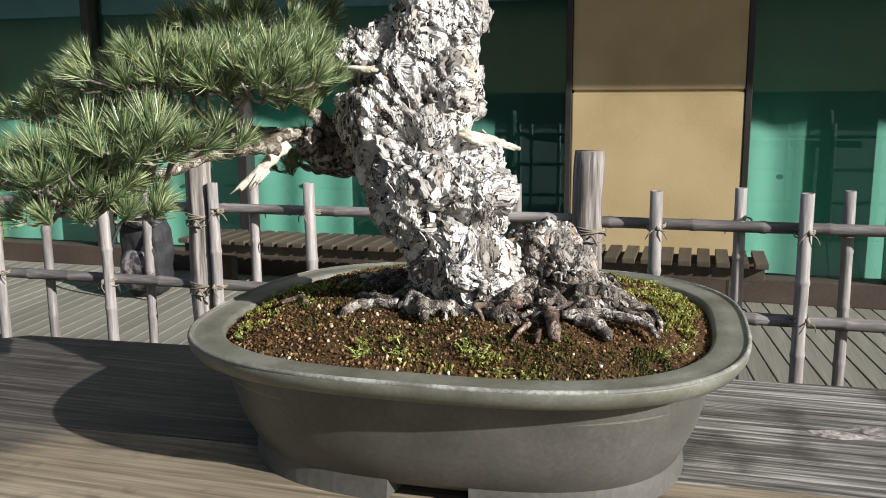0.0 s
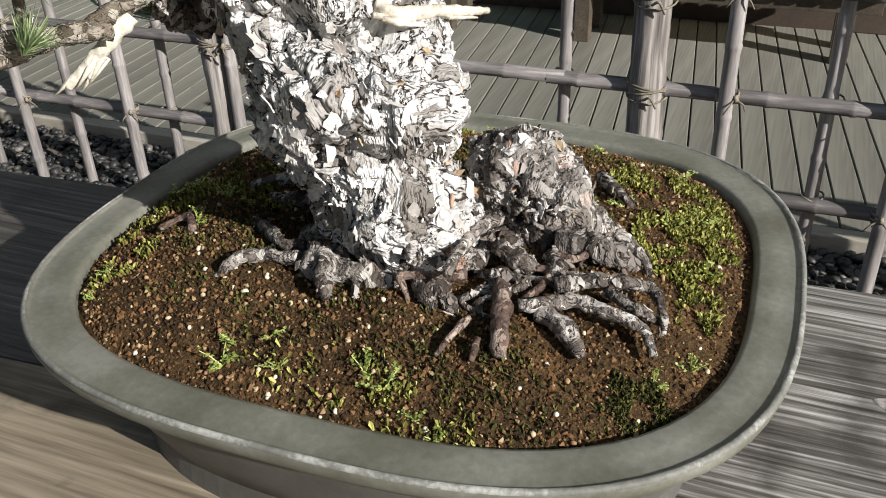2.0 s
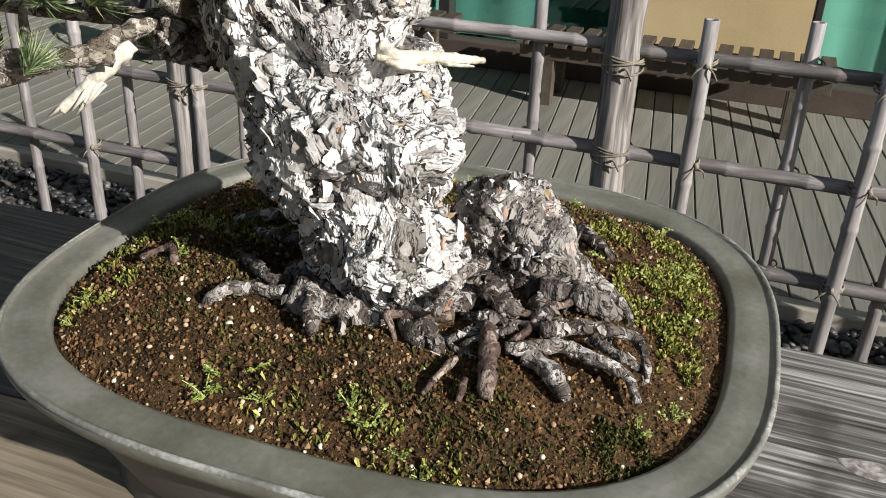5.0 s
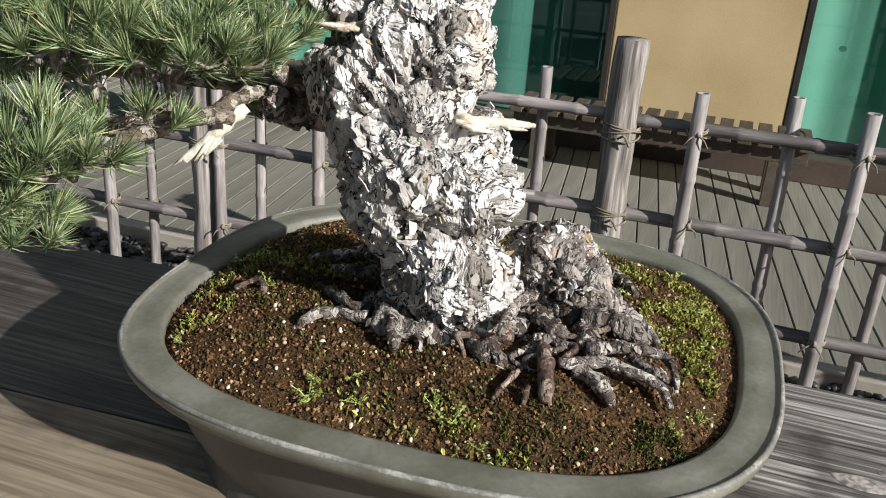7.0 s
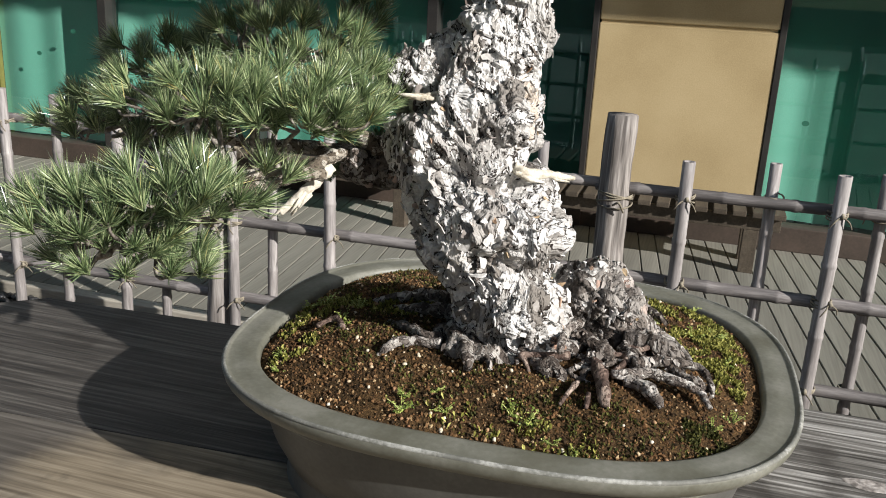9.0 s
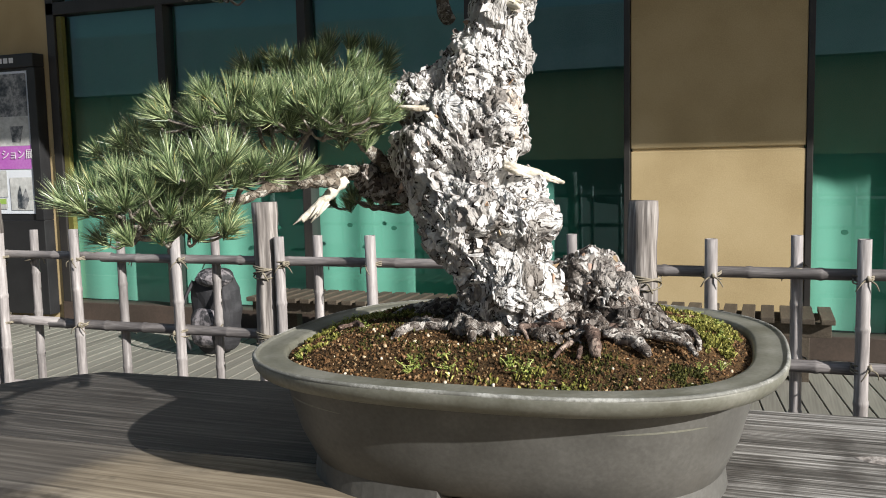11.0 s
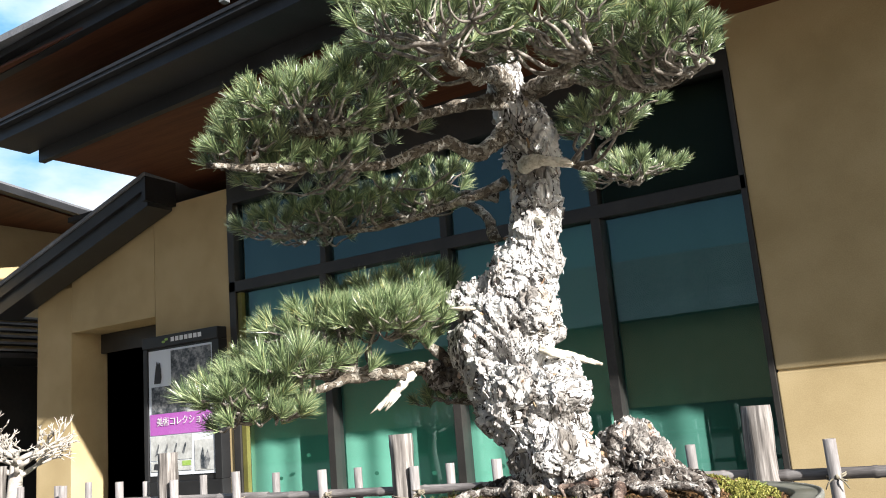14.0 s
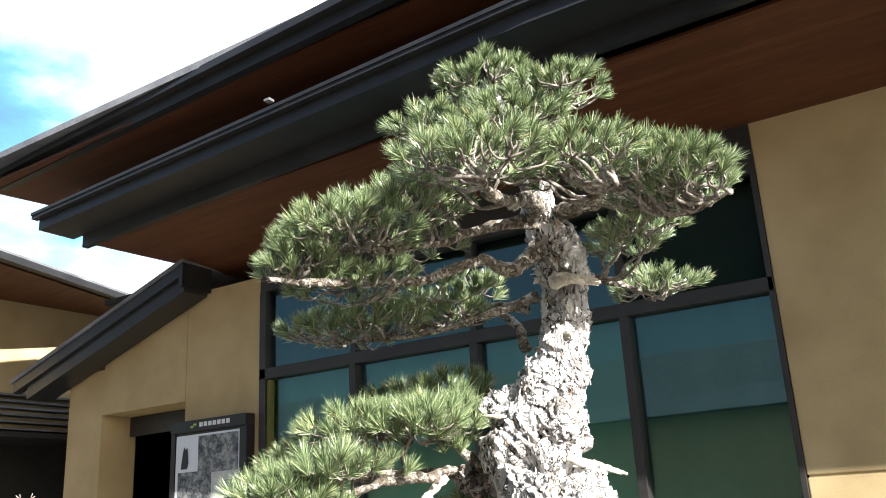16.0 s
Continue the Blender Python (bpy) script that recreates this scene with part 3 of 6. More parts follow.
def window_wall(name, x0, x1, posts, top=3.335, transom=2.49):
    """A glazed bay: bronze posts, rails, separate panes, and pale green screens drawn behind them."""
    w = tagged(thing(name, "large bronze-framed window with green screens behind glass", "window"), kind="structure")
    part("sill", block(x0, x1, WALL - 0.03, WALL + 0.12, 0.0, 0.15, 0.006), PLINTH, w)
    part("transom", block(x0, x1, WALL - 0.02, WALL + 0.1, transom, transom + 0.1, 0.005), STEEL, w)
    part("head", block(x0, x1, WALL - 0.01, WALL + 0.12, top, 3.9, 0.0), STEEL, w)
    edges = [x0, *posts, x1]
    for x in posts:
        part("mullion", block(x - 0.035, x + 0.035, WALL - 0.03, WALL + 0.098, 0.151, transom - 0.001, 0.004), STEEL, w)
        part("mullion", block(x - 0.03, x + 0.03, WALL - 0.012, WALL + 0.09, transom + 0.101, top - 0.001, 0.004), STEEL, w)
    for a, b in zip(edges, edges[1:]):
        for z0, z1 in ((0.15, transom), (transom + 0.1, top)):
            # low-index glass takes the reflection off the upper pane beside the pillar
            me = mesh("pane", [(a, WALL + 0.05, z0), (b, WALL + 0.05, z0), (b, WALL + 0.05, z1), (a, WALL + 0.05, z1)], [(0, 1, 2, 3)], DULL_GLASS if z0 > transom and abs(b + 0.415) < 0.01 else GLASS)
            pane = part("pane", me, GLASS, w)
            pane.visible_shadow = False
    # screens hang in soft folds, with narrow gaps between them
    for n, (a, b) in enumerate(zip(edges, edges[1:])):
        folds = np.linspace(a, b, 40)
        seed = n * 3.7
        verts, faces = [], []
        for z in (0.15, 1.0, 2.0, transom + 0.06):
            for x in folds:
                y = WALL + 0.17 + 0.012 * math.sin(x * 17 + seed) + 0.01 * noise.noise(Vector((x * 6, z * 0.8, seed)))
                verts.append((x, y, z))
        for r in range(3):
            for k in range(39):
                i = r * 40 + k
                faces.append((i, i + 1, i + 41, i + 40))
        # the bay that ends at the pillar gets the darker tones
        cloth = CURTAIN_DARK if abs(b + 0.415) < 0.01 else CURTAIN
        part("screen", mesh("screen", verts, faces, cloth, True), cloth, w, "green screen in a darker tone" if cloth is CURTAIN_DARK else "")
        # added sheet behind the upper pane, coloured as a dim interior
        part("gloom_sheet", block(a, b, WALL + 0.2, WALL + 0.21, transom + 0.02, 3.79), GLOOM_DEEP if cloth is CURTAIN_DARK else GLOOM_GREEN, w, "dark green sheet painted for the dim interior")
    return w


win = window_wall("window_1", -5.1, -0.415, (-3.985, -2.755, -1.48))
part("jamb", block(-5.1, -5.02, WALL - 0.02, WALL + 0.11, 0.151, 3.334, 0.004), STEEL, win)
part("olive_trim", block(-5.015, -4.965, WALL + 0.0, WALL + 0.045, 0.151, 2.48), OLIVE, win, "olive green trim strip")
part("jamb", block(-0.455, -0.417, WALL - 0.02, WALL + 0.11, 0.151, 3.334, 0.004), STEEL, win)
win2 = window_wall("window_2", 0.625, 5.2, (1.505, 2.75, 4.0))
part("jamb", block(0.627, 0.665, WALL - 0.005, WALL + 0.11, 0.151, 3.334, 0.004), STEEL, win2)
for i, (x, z) in enumerate([(-4.62, 0.80), (-4.3, 0.98), (-3.6, 0.8), (-3.05, 0.78), (-2.45, 0.8), (-2.1, 0.78), (-1.9, 0.98), (0.85, 0.775), (1.55, 0.77), (2.6, 0.78)]):
    v = [(x + 0.022 * math.cos(a), WALL + 0.046, z + 0.016 * math.sin(a)) for a in np.linspace(0, 2 * math.pi, 16, endpoint=False)]
    part("window_sticker", mesh("window_sticker", v, [tuple(range(16))], STICKER), STICKER, win if x < 0 else win2)
# added, unseen: rear wall and ceiling shut out the sky behind the panes
tagged(part("wall_back", block(-8.1, 6, 8.0, 8.2, 0, 5.5), GLOOM, None), "added rear wall inside the museum, painted near black", "wall", kind="structure")
tagged(part("ceiling", block(-8.1, 9.0, 4.81, 7.99, 3.81, 3.87), GLOOM, None), "added unseen ceiling inside the museum, painted near black", "ceiling", kind="structure")
tagged(part("wall_right", block(5.2, 5.5, WALL, 8.0, 0, 3.9), STUCCO, None), "ochre stucco end wall", "wall", kind="structure")

# eaves: lower roof with a metal gutter, stepped fascia and cedar soffit; upper roof above it
roof = thing("main_roof", "deep dark eaves with black gutter and red cedar soffit", "roof", kind="structure")
def sheet(name, corners, thick, mat, parent, label=""):
    bm = bmesh.new()
    top = [bm.verts.new((x, y, z + thick)) for x, y, z in corners]
    low = [bm.verts.new(c) for c in corners]
    bm.faces.new(top)
    bm.faces.new(low[::-1])
    n = len(corners)
    for i in range(n):
        bm.faces.new((top[i], low[i], low[(i + 1) % n], top[(i + 1) % n]))
    return part(name, bm, mat, parent, label)
RX = 9.0
def edge(y_left, y_mid, y_right, xl):
    """Front line of an eave that runs not quite level with the wall."""
    return [(xl, y_left), (-1.2, y_mid), (RX, y_right)]
def eave_band(name, line, depth, z0, z1, mat, parent):
    bm = bmesh.new()
    rows = [[bm.verts.new((x, y, z0)), bm.verts.new((x, y, z1)), bm.verts.new((x, y + depth, z1)), bm.verts.new((x, y + depth, z0))] for x, y in line]
    for a, b in zip(rows, rows[1:]):
        for i in range(4):
            bm.faces.new((a[i], b[i], b[(i + 1) % 4], a[(i + 1) % 4]))
    bm.faces.new(rows[0])
    bm.faces.new(rows[-1][::-1])
    return part(name, bm, mat, parent)
g1 = edge(2.74, 2.40, 2.36, -6.38)
eave_band("gutter", g1, 0.06, 3.955, 4.005, FASCIA, roof)
eave_band("gutter_lip", [(x, y - 0.012) for x, y in g1], 0.012, 3.985, 4.012, FASCIA, roof)
eave_band("fascia", [(x + 0.03, y + 0.06) for x, y in g1], 0.36, 3.86, 3.96, FASCIA, roof)
eave_band("lower_fascia", [(x + 0.2, y + 0.40) for x, y in g1], 0.06, 3.74, 3.90, FASCIA, roof)
sheet("soffit", [(-6.18, 3.2, 3.79), (RX, 2.80, 3.79), (RX, 4.8, 3.68), (-5.75, 4.8, 3.68)], 0.02, SOFFIT, roof, "red cedar boarded soffit")
sheet("lower_roof_deck", [(-6.33, 2.78, 4.0), (-1.2, 2.44, 4.0), (RX, 2.40, 4.0), (RX, 3.6, 4.08), (-6.3, 3.6, 4.08)], 0.04, FASCIA, roof)
g2 = edge(2.56, 2.21, 2.2, -6.8)
eave_band("upper_gutter", g2, 0.07, 4.40, 4.46, FASCIA, roof)
eave_band("upper_fascia", [(x + 0.03, y + 0.07) for x, y in g2], 0.07, 4.31, 4.42, FASCIA, roof)
sheet("upper_soffit", [(-6.92, 2.52, 4.32), (RX, 2.38, 4.32), (RX, 4.6, 4.36), (-6.7, 4.6, 4.36)], 0.02, SOFFIT, roof, "red cedar boarded upper soffit")
sheet("roof_covering", [(-6.95, 2.4, 4.45), (RX, 2.26, 4.45), (RX, 8.3, 5.6), (-6.95, 8.3, 5.6)], 0.06, TILE, roof)
part("clip", block(-3.19, -3.14, 2.43, 2.48, 4.0, 4.018), TILE, roof)

# small sloping roof over the doorway
porch = thing("porch_roof", "steep black verge of a small porch roof", "roof", kind="structure")
slab_between("verge", (-8.5, 4.0, 2.86), (-5.80, 4.0, 3.70), 0.10, 0.12, FASCIA, porch)
slab_between("verge_board", (-8.3, 4.04, 2.81), (-5.82, 4.04, 3.58), 0.30, 0.16, FASCIA, porch)
slab_between("porch_covering", (-8.55, 3.98, 2.885), (-5.78, 3.98, 3.745), 2.6, 0.04, TILE, porch)
part("end_cap", block(-5.84, -5.79, 3.99, 4.365, 3.46, 3.735), FASCIA, porch)
# stucco gable under the porch roof
gable = bmesh.new()
gv = [gable.verts.new(q) for q in ((-8.1, WALL, 2.904), (-7.504, WALL, 2.904), (-7.504, WALL, 3.08), (-8.1, WALL, 2.906), (-8.1, WALL + 0.3, 2.904), (-7.504, WALL + 0.3, 2.904), (-7.504, WALL + 0.3, 3.08), (-8.1, WALL + 0.3, 2.906))]
for f in ((0, 1, 2, 3), (7, 6, 5, 4), (0, 4, 5, 1), (1, 5, 6, 2), (2, 6, 7, 3), (3, 7, 4, 0)):
    gable.faces.new([gv[i] for i in f])
tagged(part("wall_gable", gable, STUCCO, None), "ochre stucco gable strip", "wall", kind="structure")

# neighbouring wing, seen past the corner
wing = thing("neighbour_wing", "ochre wing with long dark eaves and slate canopy", "building", kind="structure")
part("wing_wall", block(-9.9, -9.6, 3.0, 15, 2.5, 4.15), STUCCO, wing)
sheet("wing_gutter", [(-7.92, 2.6, 4.14), (-9.6, 8.5, 4.14), (-9.75, 8.5, 4.14), (-8.07, 2.6, 4.14)], 0.08, FASCIA, wing)
sheet("wing_soffit", [(-8.05, 2.6, 4.12), (-9.7, 8.5, 4.12), (-11.2, 8.5, 4.05), (-9.9, 2.6, 4.05)], 0.02, SOFFIT, wing, "cedar soffit")
sheet("wing_roof", [(-7.98, 2.6, 4.22), (-9.65, 8.5, 4.22), (-13.2, 8.5, 5.6), (-12.0, 2.6, 5.6)], 0.05, TILE, wing)
canopy = part("canopy", block(-9.6, -8.75, 3.2, 9, 2.30, 2.36), FASCIA, wing)
for k in range(6):
    a, z = -8.75 - 0.14 * k, 2.38 + 0.10 * k
    part("slate_course", block(a - 0.17, a, 3.2, 9, z, z + 0.025), TILE, wing)
part("post", block(-8.95, -8.83, 3.5, 3.62, -0.06, 2.29), SOFFIT, wing, "red cedar post")
part("post", block(-8.95, -8.83, 6.0, 6.12, -0.06, 2.29), SOFFIT, wing, "red cedar post")
# a near-black block painted in for the shaded opening under the canopy
part("painted_dark_front", block(-9.95, -9.7, 3.0, 12, -0.06, 2.49), GLOOM, wing)

# the hall across the court, which closes the place and mirrors in the glass
hall = thing("court_hall", "long ochre hall with dark pitched roof across the court", "building", kind="structure")
part("hall_wall", block(-34, 30, -31, -26, -0.06, 5.0), STUCCO, hall)
part("hall_plinth", block(-34, 30, -25.99, -25.9, -0.06, 1.2), PLINTH, hall)
bm = bmesh.new()
rv = [bm.verts.new(q) for q in ((-36, -25, 4.8), (32, -25, 4.8), (32, -29, 7.3), (-36, -29, 8.4), (32, -33, 4.8), (-36, -33, 4.8))]
for f in ((0, 1, 2, 3), (3, 2, 4, 5), (0, 3, 5), (1, 4, 2), (0, 5, 4, 1)):
    bm.faces.new([rv[q] for q in f])
part("hall_roof", bm, TILE, hall)


# ---- fence of grey bamboo between split posts ----
FENCE = 1.592
def pole_mesh(name, length, r, seed, mat, axis="z", cut=0.0):
    """A bamboo culm with swollen joints, its top cut open."""
    rows, z, rnd = [], 0.0, random.Random(seed)
    joints, q = [], rnd.uniform(0.08, 0.22)
    while q < length - 0.05:
        joints.append(q)
        q += rnd.uniform(0.17, 0.27)
    marks = sorted({0.0, length, *[j + d for j in joints for d in (-0.012, -0.004, 0.004, 0.012)]})
    bend, turn = rnd.uniform(-0.004, 0.004), rnd.uniform(-0.003, 0.003)
    for m in marks:
        near = min([abs(m - j) for j in joints] or [1])
        rr = r * (1.1 if near < 0.006 else 1.0) * (1 - 0.06 * m / length)
        s = math.sin(m / length * math.pi)
        rows.append((bend * s, turn * s, m, rr))
    v, f = tube(rows, 12, 0.06, seed, 30, close=False)
    n = len(rows) * 12
    # thick rim and hollow at the top
    top = rows[-1]
    for dr, dz in ((0.72, 0.0), (0.68, -0.03)):
        for k in range(12):
            a = v[n - 12 + k]
            v.append(np.array([top[0] + (a[0] - top[0]) * dr, top[1] + (a[1] - top[1]) * dr, a[2] + dz]))
    for lev in range(2):
        b0 = n - 12 + lev * 12
        for k in range(12):
            f.append((b0 + k, b0 + (k + 1) % 12, b0 + 12 + (k + 1) % 12, b0 + 12 + k))
    f.append(tuple(n + 12 + k for k in range(12)))
    if axis == "x":
        v = [(p[2], p[0], p[1]) for p in v]
    return mesh(name, v, f, mat, True)


def lashing(r, seed, loops=3):
    """Rope turns round a crossing, with a knot and loose ends."""
    pile, rnd = Pile(), random.Random(seed)
    for k in range(loops):
        tilt = rnd.uniform(-0.5, 0.5)
        pts = []
        for i in range(15):
            a = 2 * math.pi * i / 14
            pts.append((math.cos(a) * (r + 0.005), math.sin(a) * (r + 0.005), math.sin(a + 1) * r * tilt + (k - 1) * 0.007, 0.0028))
        pile.add(*tube(pts, 5))
    pile.add(*tube([(0.0, -r - 0.004, -0.008, 0.006), (0.004, -r - 0.012, 0.0, 0.008), (0.002, -r - 0.005, 0.01, 0.005)], 6))
    for s in (-1, 1):
        pile.add(*tube(smoothed([(0, -r - 0.006, 0, 0.0026), (s * 0.02, -r - 0.02, -0.012, 0.0026), (s * 0.034, -r - 0.014, -0.035, 0.0018)], 4), 5))
    return pile.mesh("rope_tie", ROPE, True)


fence = thing("bamboo_fence", "weathered grey bamboo lattice fence tied with rope", "fence", at=(0, FENCE, -0.06))
uprights = [-3.96, -3.735, -3.593, -3.463, -3.132, -3.0, -2.73, -2.605, -2.311, -2.13, -1.804, -1.672, -1.325, -1.205, -0.94, -0.212, 0.25, 0.51, 0.69, 0.82, 1.14, 1.52, 1.92]
random.seed(11)
upright_meshes = [pole_mesh("upright", 1.05, r, s, BAMBOO) for s, r in ((1, 0.021), (2, 0.0195), (3, 0.022), (4, 0.0185))]
tie_meshes = [lashing(0.024, s) for s in range(3)]
for i, x in enumerate(uprights):
    back = i % 2
    me = upright_meshes[i % 4]
    o = part("upright", me, BAMBOO, fence)
    z_top = 1.05 + random.uniform(-0.012, 0.012)
    o.matrix_basis = pose(x, 0.034 if back else -0.034, z_top - 1.05, random.uniform(-0.5, 0.5), random.uniform(-0.25, 0.25), random.uniform(0, 360))
    for z in (0.94, 0.65, 0.36):
        t = part("rope_tie", tie_meshes[(i + int(z * 10)) % 3], ROPE, fence)
        t.matrix_basis = pose(x, 0.02 if back else -0.02, z + random.uniform(-0.008, 0.008), 0, 0, random.uniform(-50, 50) + (180 if back else 0))
for z, r in ((0.94, 0.0185), (0.65, 0.021), (0.36, 0.021)):
    x, k = -4.6, 0
    while x < 2.4:
        length = 2.1 + 0.37 * ((k * 7 + int(z * 100)) % 5) / 5
        o = part("rail", pole_mesh("rail", length + 0.05, r, int(z * 100) + k, BAMBOO_X, "x"), BAMBOO_X, fence)
        o.matrix_basis = pose(x, 0, z, 0, random.uniform(-0.3, 0.3), 0)
        x += length
        k += 1
for x in (-4.24, -2.81, -1.402, 0.034, 1.46):
    rows = [(0.003 * math.sin(z * 5 + x), 0.003 * math.cos(z * 4), z, 0.054 - 0.005 * z) for z in np.linspace(0, 1.17, 24)]
    v, f = tube(rows, 22, 0.14, x * 3, 9)
    # long drying cracks
    v = [np.array(q) for q in v]
    for q in v:
        a = math.atan2(q[1], q[0])
        for c, w, d in ((-1.3, 0.12, 0.012), (-2.2, 0.1, 0.008), (0.4, 0.12, 0.012), (-0.5, 0.08, 0.006)):
            e = abs((a - c - 0.12 * math.sin(q[2] * 4 + x) + math.pi) % (2 * math.pi) - math.pi)
            if e < w * 1.6:
                q[:2] *= 1 - d / 0.054 * (1 - e / (w * 1.6))
    post = thing("fence_post", "thick grey split cedar post bound with rope", "fence post", "fence posts", at=(x, FENCE, -0.06))
    part("shaft", mesh("shaft", v, f, LOG, True), LOG, post)
    for z in (0.89, 0.63):
        pile = Pile()
        for k in range(4):
            pile.add(*tube([(math.cos(a) * 0.056, math.sin(a) * 0.056, z + 0.012 * k + 0.012 * math.sin(a + k * 2), 0.003) for a in np.linspace(0, 2 * math.pi, 20)], 5))
        pile.add(*tube(smoothed([(0.0, -0.058, z, 0.004), (0.02, -0.07, z + 0.012, 0.004), (0.036, -0.06, z - 0.02, 0.003)], 4), 5))
        part("rope_binding", pile.mesh("rope_binding", ROPE, True), ROPE, post)


# ---- benches on the deck ----
def bench(x0, x1, y0=3.72, y1=4.16, top=0.36):
    b = thing("slatted_bench", "low dark timber bench with crosswise slats", "bench", "benches on the deck", at=((x0 + x1) / 2, (y0 + y1) / 2, 0.0))
    hx, hy = (x1 - x0) / 2, (y1 - y0) / 2
    n = int((x1 - x0) / 0.098)
    slat = bmesh.new()
    block(-0.036, 0.036, -hy, hy, top - 0.03, top, 0.004, slat)
    me = None
    for k in range(n):
        if me is None:
            o = part("slat", slat, BENCH, b)
            me = o.data
        else:
            o = part("slat", me, BENCH, b)
        o.location = (-hx + 0.05 + k * (2 * hx - 0.1) / (n - 1), 0, 0)
    for y in (-hy + 0.05, hy - 0.09):
        part("apron", block(-hx + 0.03, hx - 0.03, y, y + 0.04, top - 0.11, top - 0.031, 0.003), BENCH, b)
    for x in (-hx + 0.14, hx - 0.22):
        for y in (-hy + 0.05, hy - 0.13):
            part("leg", block(x, x + 0.08, y, y + 0.08, 0.0, top - 0.111, 0.003), BENCH, b)
    return b
bench(-0.86, 0.78)
bench(-2.92, -1.28)

# black bag leaning on the bench end
bag = thing("backpack", "black and grey camouflage backpack standing by a bench", "bag", at=(-3.03, 3.55, 0.0))
bm = bmesh.new()
bmesh.ops.create_uvsphere(bm, u_segments=24, v_segments=16, radius=1)
for v in bm.verts:
    s = lambda q, e: math.copysign(abs(q) ** e, q)
    v.co = Vector((s(v.co.x, 0.6) * 0.16, s(v.co.y, 0.6) * 0.11, 0.29 + s(v.co.z, 0.7) * 0.285))
    v.co += 0.018 * noise.noise_vector(v.co * 9)
part("body", bm, BAG, bag)
bm = bmesh.new()
bmesh.ops.create_uvsphere(bm, u_segments=20, v_segments=12, radius=1)
for v in bm.verts:
    v.co = Vector((math.copysign(abs(v.co.x) ** 0.6, v.co.x) * 0.12, -0.11 + v.co.y * 0.055, 0.19 + math.copysign(abs(v.co.z) ** 0.6, v.co.z) * 0.13))
    v.co += 0.012 * noise.noise_vector(v.co * 12)
part("front_pocket", bm, BAG_GREY, bag, "grey camouflage front pocket")
bm = bmesh.new()
bmesh.ops.create_uvsphere(bm, u_segments=20, v_segments=12, radius=1)
for v in bm.verts:
    v.co = Vector((0.04 + v.co.x * 0.13, -0.06 + v.co.y * 0.10, 0.52 + v.co.z * 0.06)) + 0.014 * noise.noise_vector(v.co * 7)
part("top_flap", bm, BAG_GREY, bag, "grey camouflage top flap")
for x in (-0.1, 0.11):
    part("strap", mesh("strap", *tube(smoothed([(x, -0.10, 0.5, 0.012), (x * 1.3, -0.175, 0.36, 0.012), (x * 1.35, -0.18, 0.2, 0.011), (x * 1.2, -0.14, 0.05, 0.01)], 5), 6), BAG, True), BAG, bag)

# ---- poster board by the doorway ----
board = thing("poster_board", "black-framed poster board with a magenta banner poster", "poster board", at=(-5.66, 4.30, 0.05))
PX, PY = 0.505, -0.05
part("frame", block(-PX, PX, PY, 0.06, 0.0, 0.785, 0.006), FRAME_BLACK, board)
part("header", block(-PX, PX, PY - 0.012, 0.06, 2.03, 2.14, 0.008), FRAME_BLACK, board)
for a, b in ((-PX, -0.45), (0.42, PX)):
    part("stile", block(a, b, PY, 0.06, 0.786, 2.029, 0.005), FRAME_BLACK, board)
part("back_panel", block(-0.449, 0.419, PY + 0.02, 0.05, 0.786, 2.029), FRAME_BLACK, board)
poster = part("poster", block(-0.44, 0.41, PY + 0.012, PY + 0.018, 0.84, 2.005), PAPER, board, "printed exhibition poster")
def printed(name, x0, x1, z0, z1, mat, lift=0.004):
    y = PY + 0.012 - lift
    return part(name, mesh(name, [(x0, y, z0), (x1, y, z0), (x1, y, z1), (x0, y, z1)], [(0, 1, 2, 3)], mat), mat, poster)
printed("photo", -0.13, 0.40, 1.64, 1.985, PHOTO)
printed("photo", -0.40, 0.06, 1.41, 1.66, PHOTO, 0.005)
printed("photo", 0.07, 0.40, 1.40, 1.64, PHOTO_PALE, 0.006)
printed("banner", -0.425, 0.405, 1.21, 1.405, MAGENTA, 0.005)
printed("photo", -0.42, 0.13, 0.98, 1.2, PHOTO_PALE, 0.005)
printed("photo", 0.16, 0.40, 0.87, 1.14, PHOTO_PALE, 0.005)
printed("strip", -0.42, 0.12, 0.88, 0.97, PHOTO_PALE, 0.006)
printed("strip", 0.0, 0.11, 0.92, 0.965, LEAFGREEN, 0.008)
def blot(name, pts, mat, lift):
    y = PY + 0.012 - lift
    return part(name, mesh(name, [(x, y, z) for x, z in pts], [tuple(range(len(pts)))], mat), mat, poster)
blot("print_shape", [(-0.36, 1.69), (-0.27, 1.69), (-0.255, 1.74), (-0.265, 1.83), (-0.275, 1.89), (-0.30, 1.87), (-0.32, 1.9), (-0.335, 1.84), (-0.35, 1.76)], INK, 0.008)
blot("print_shape", [(0.22, 1.43), (0.31, 1.43), (0.325, 1.49), (0.35, 1.56), (0.20, 1.56), (0.215, 1.49)], PHOTO, 0.009)
for k in range(4):
    blot("print_shape", [(-0.36 + k * 0.12, 1.02 + 0.02 * (k % 2)), (-0.33 + k * 0.12, 1.03), (-0.30 + k * 0.12, 1.12), (-0.315 + k * 0.12, 1.13)], PHOTO, 0.009)
blot("print_shape", [(0.24, 0.89), (0.32, 0.88), (0.36, 0.96), (0.33, 1.05), (0.29, 0.98), (0.27, 1.08), (0.24, 1.0)], PHOTO, 0.009)
blot("print_shape", [(-0.38, 0.9), (-0.30, 0.89), (-0.24, 0.93), (-0.31, 0.95), (-0.37, 0.95)], INK, 0.009)
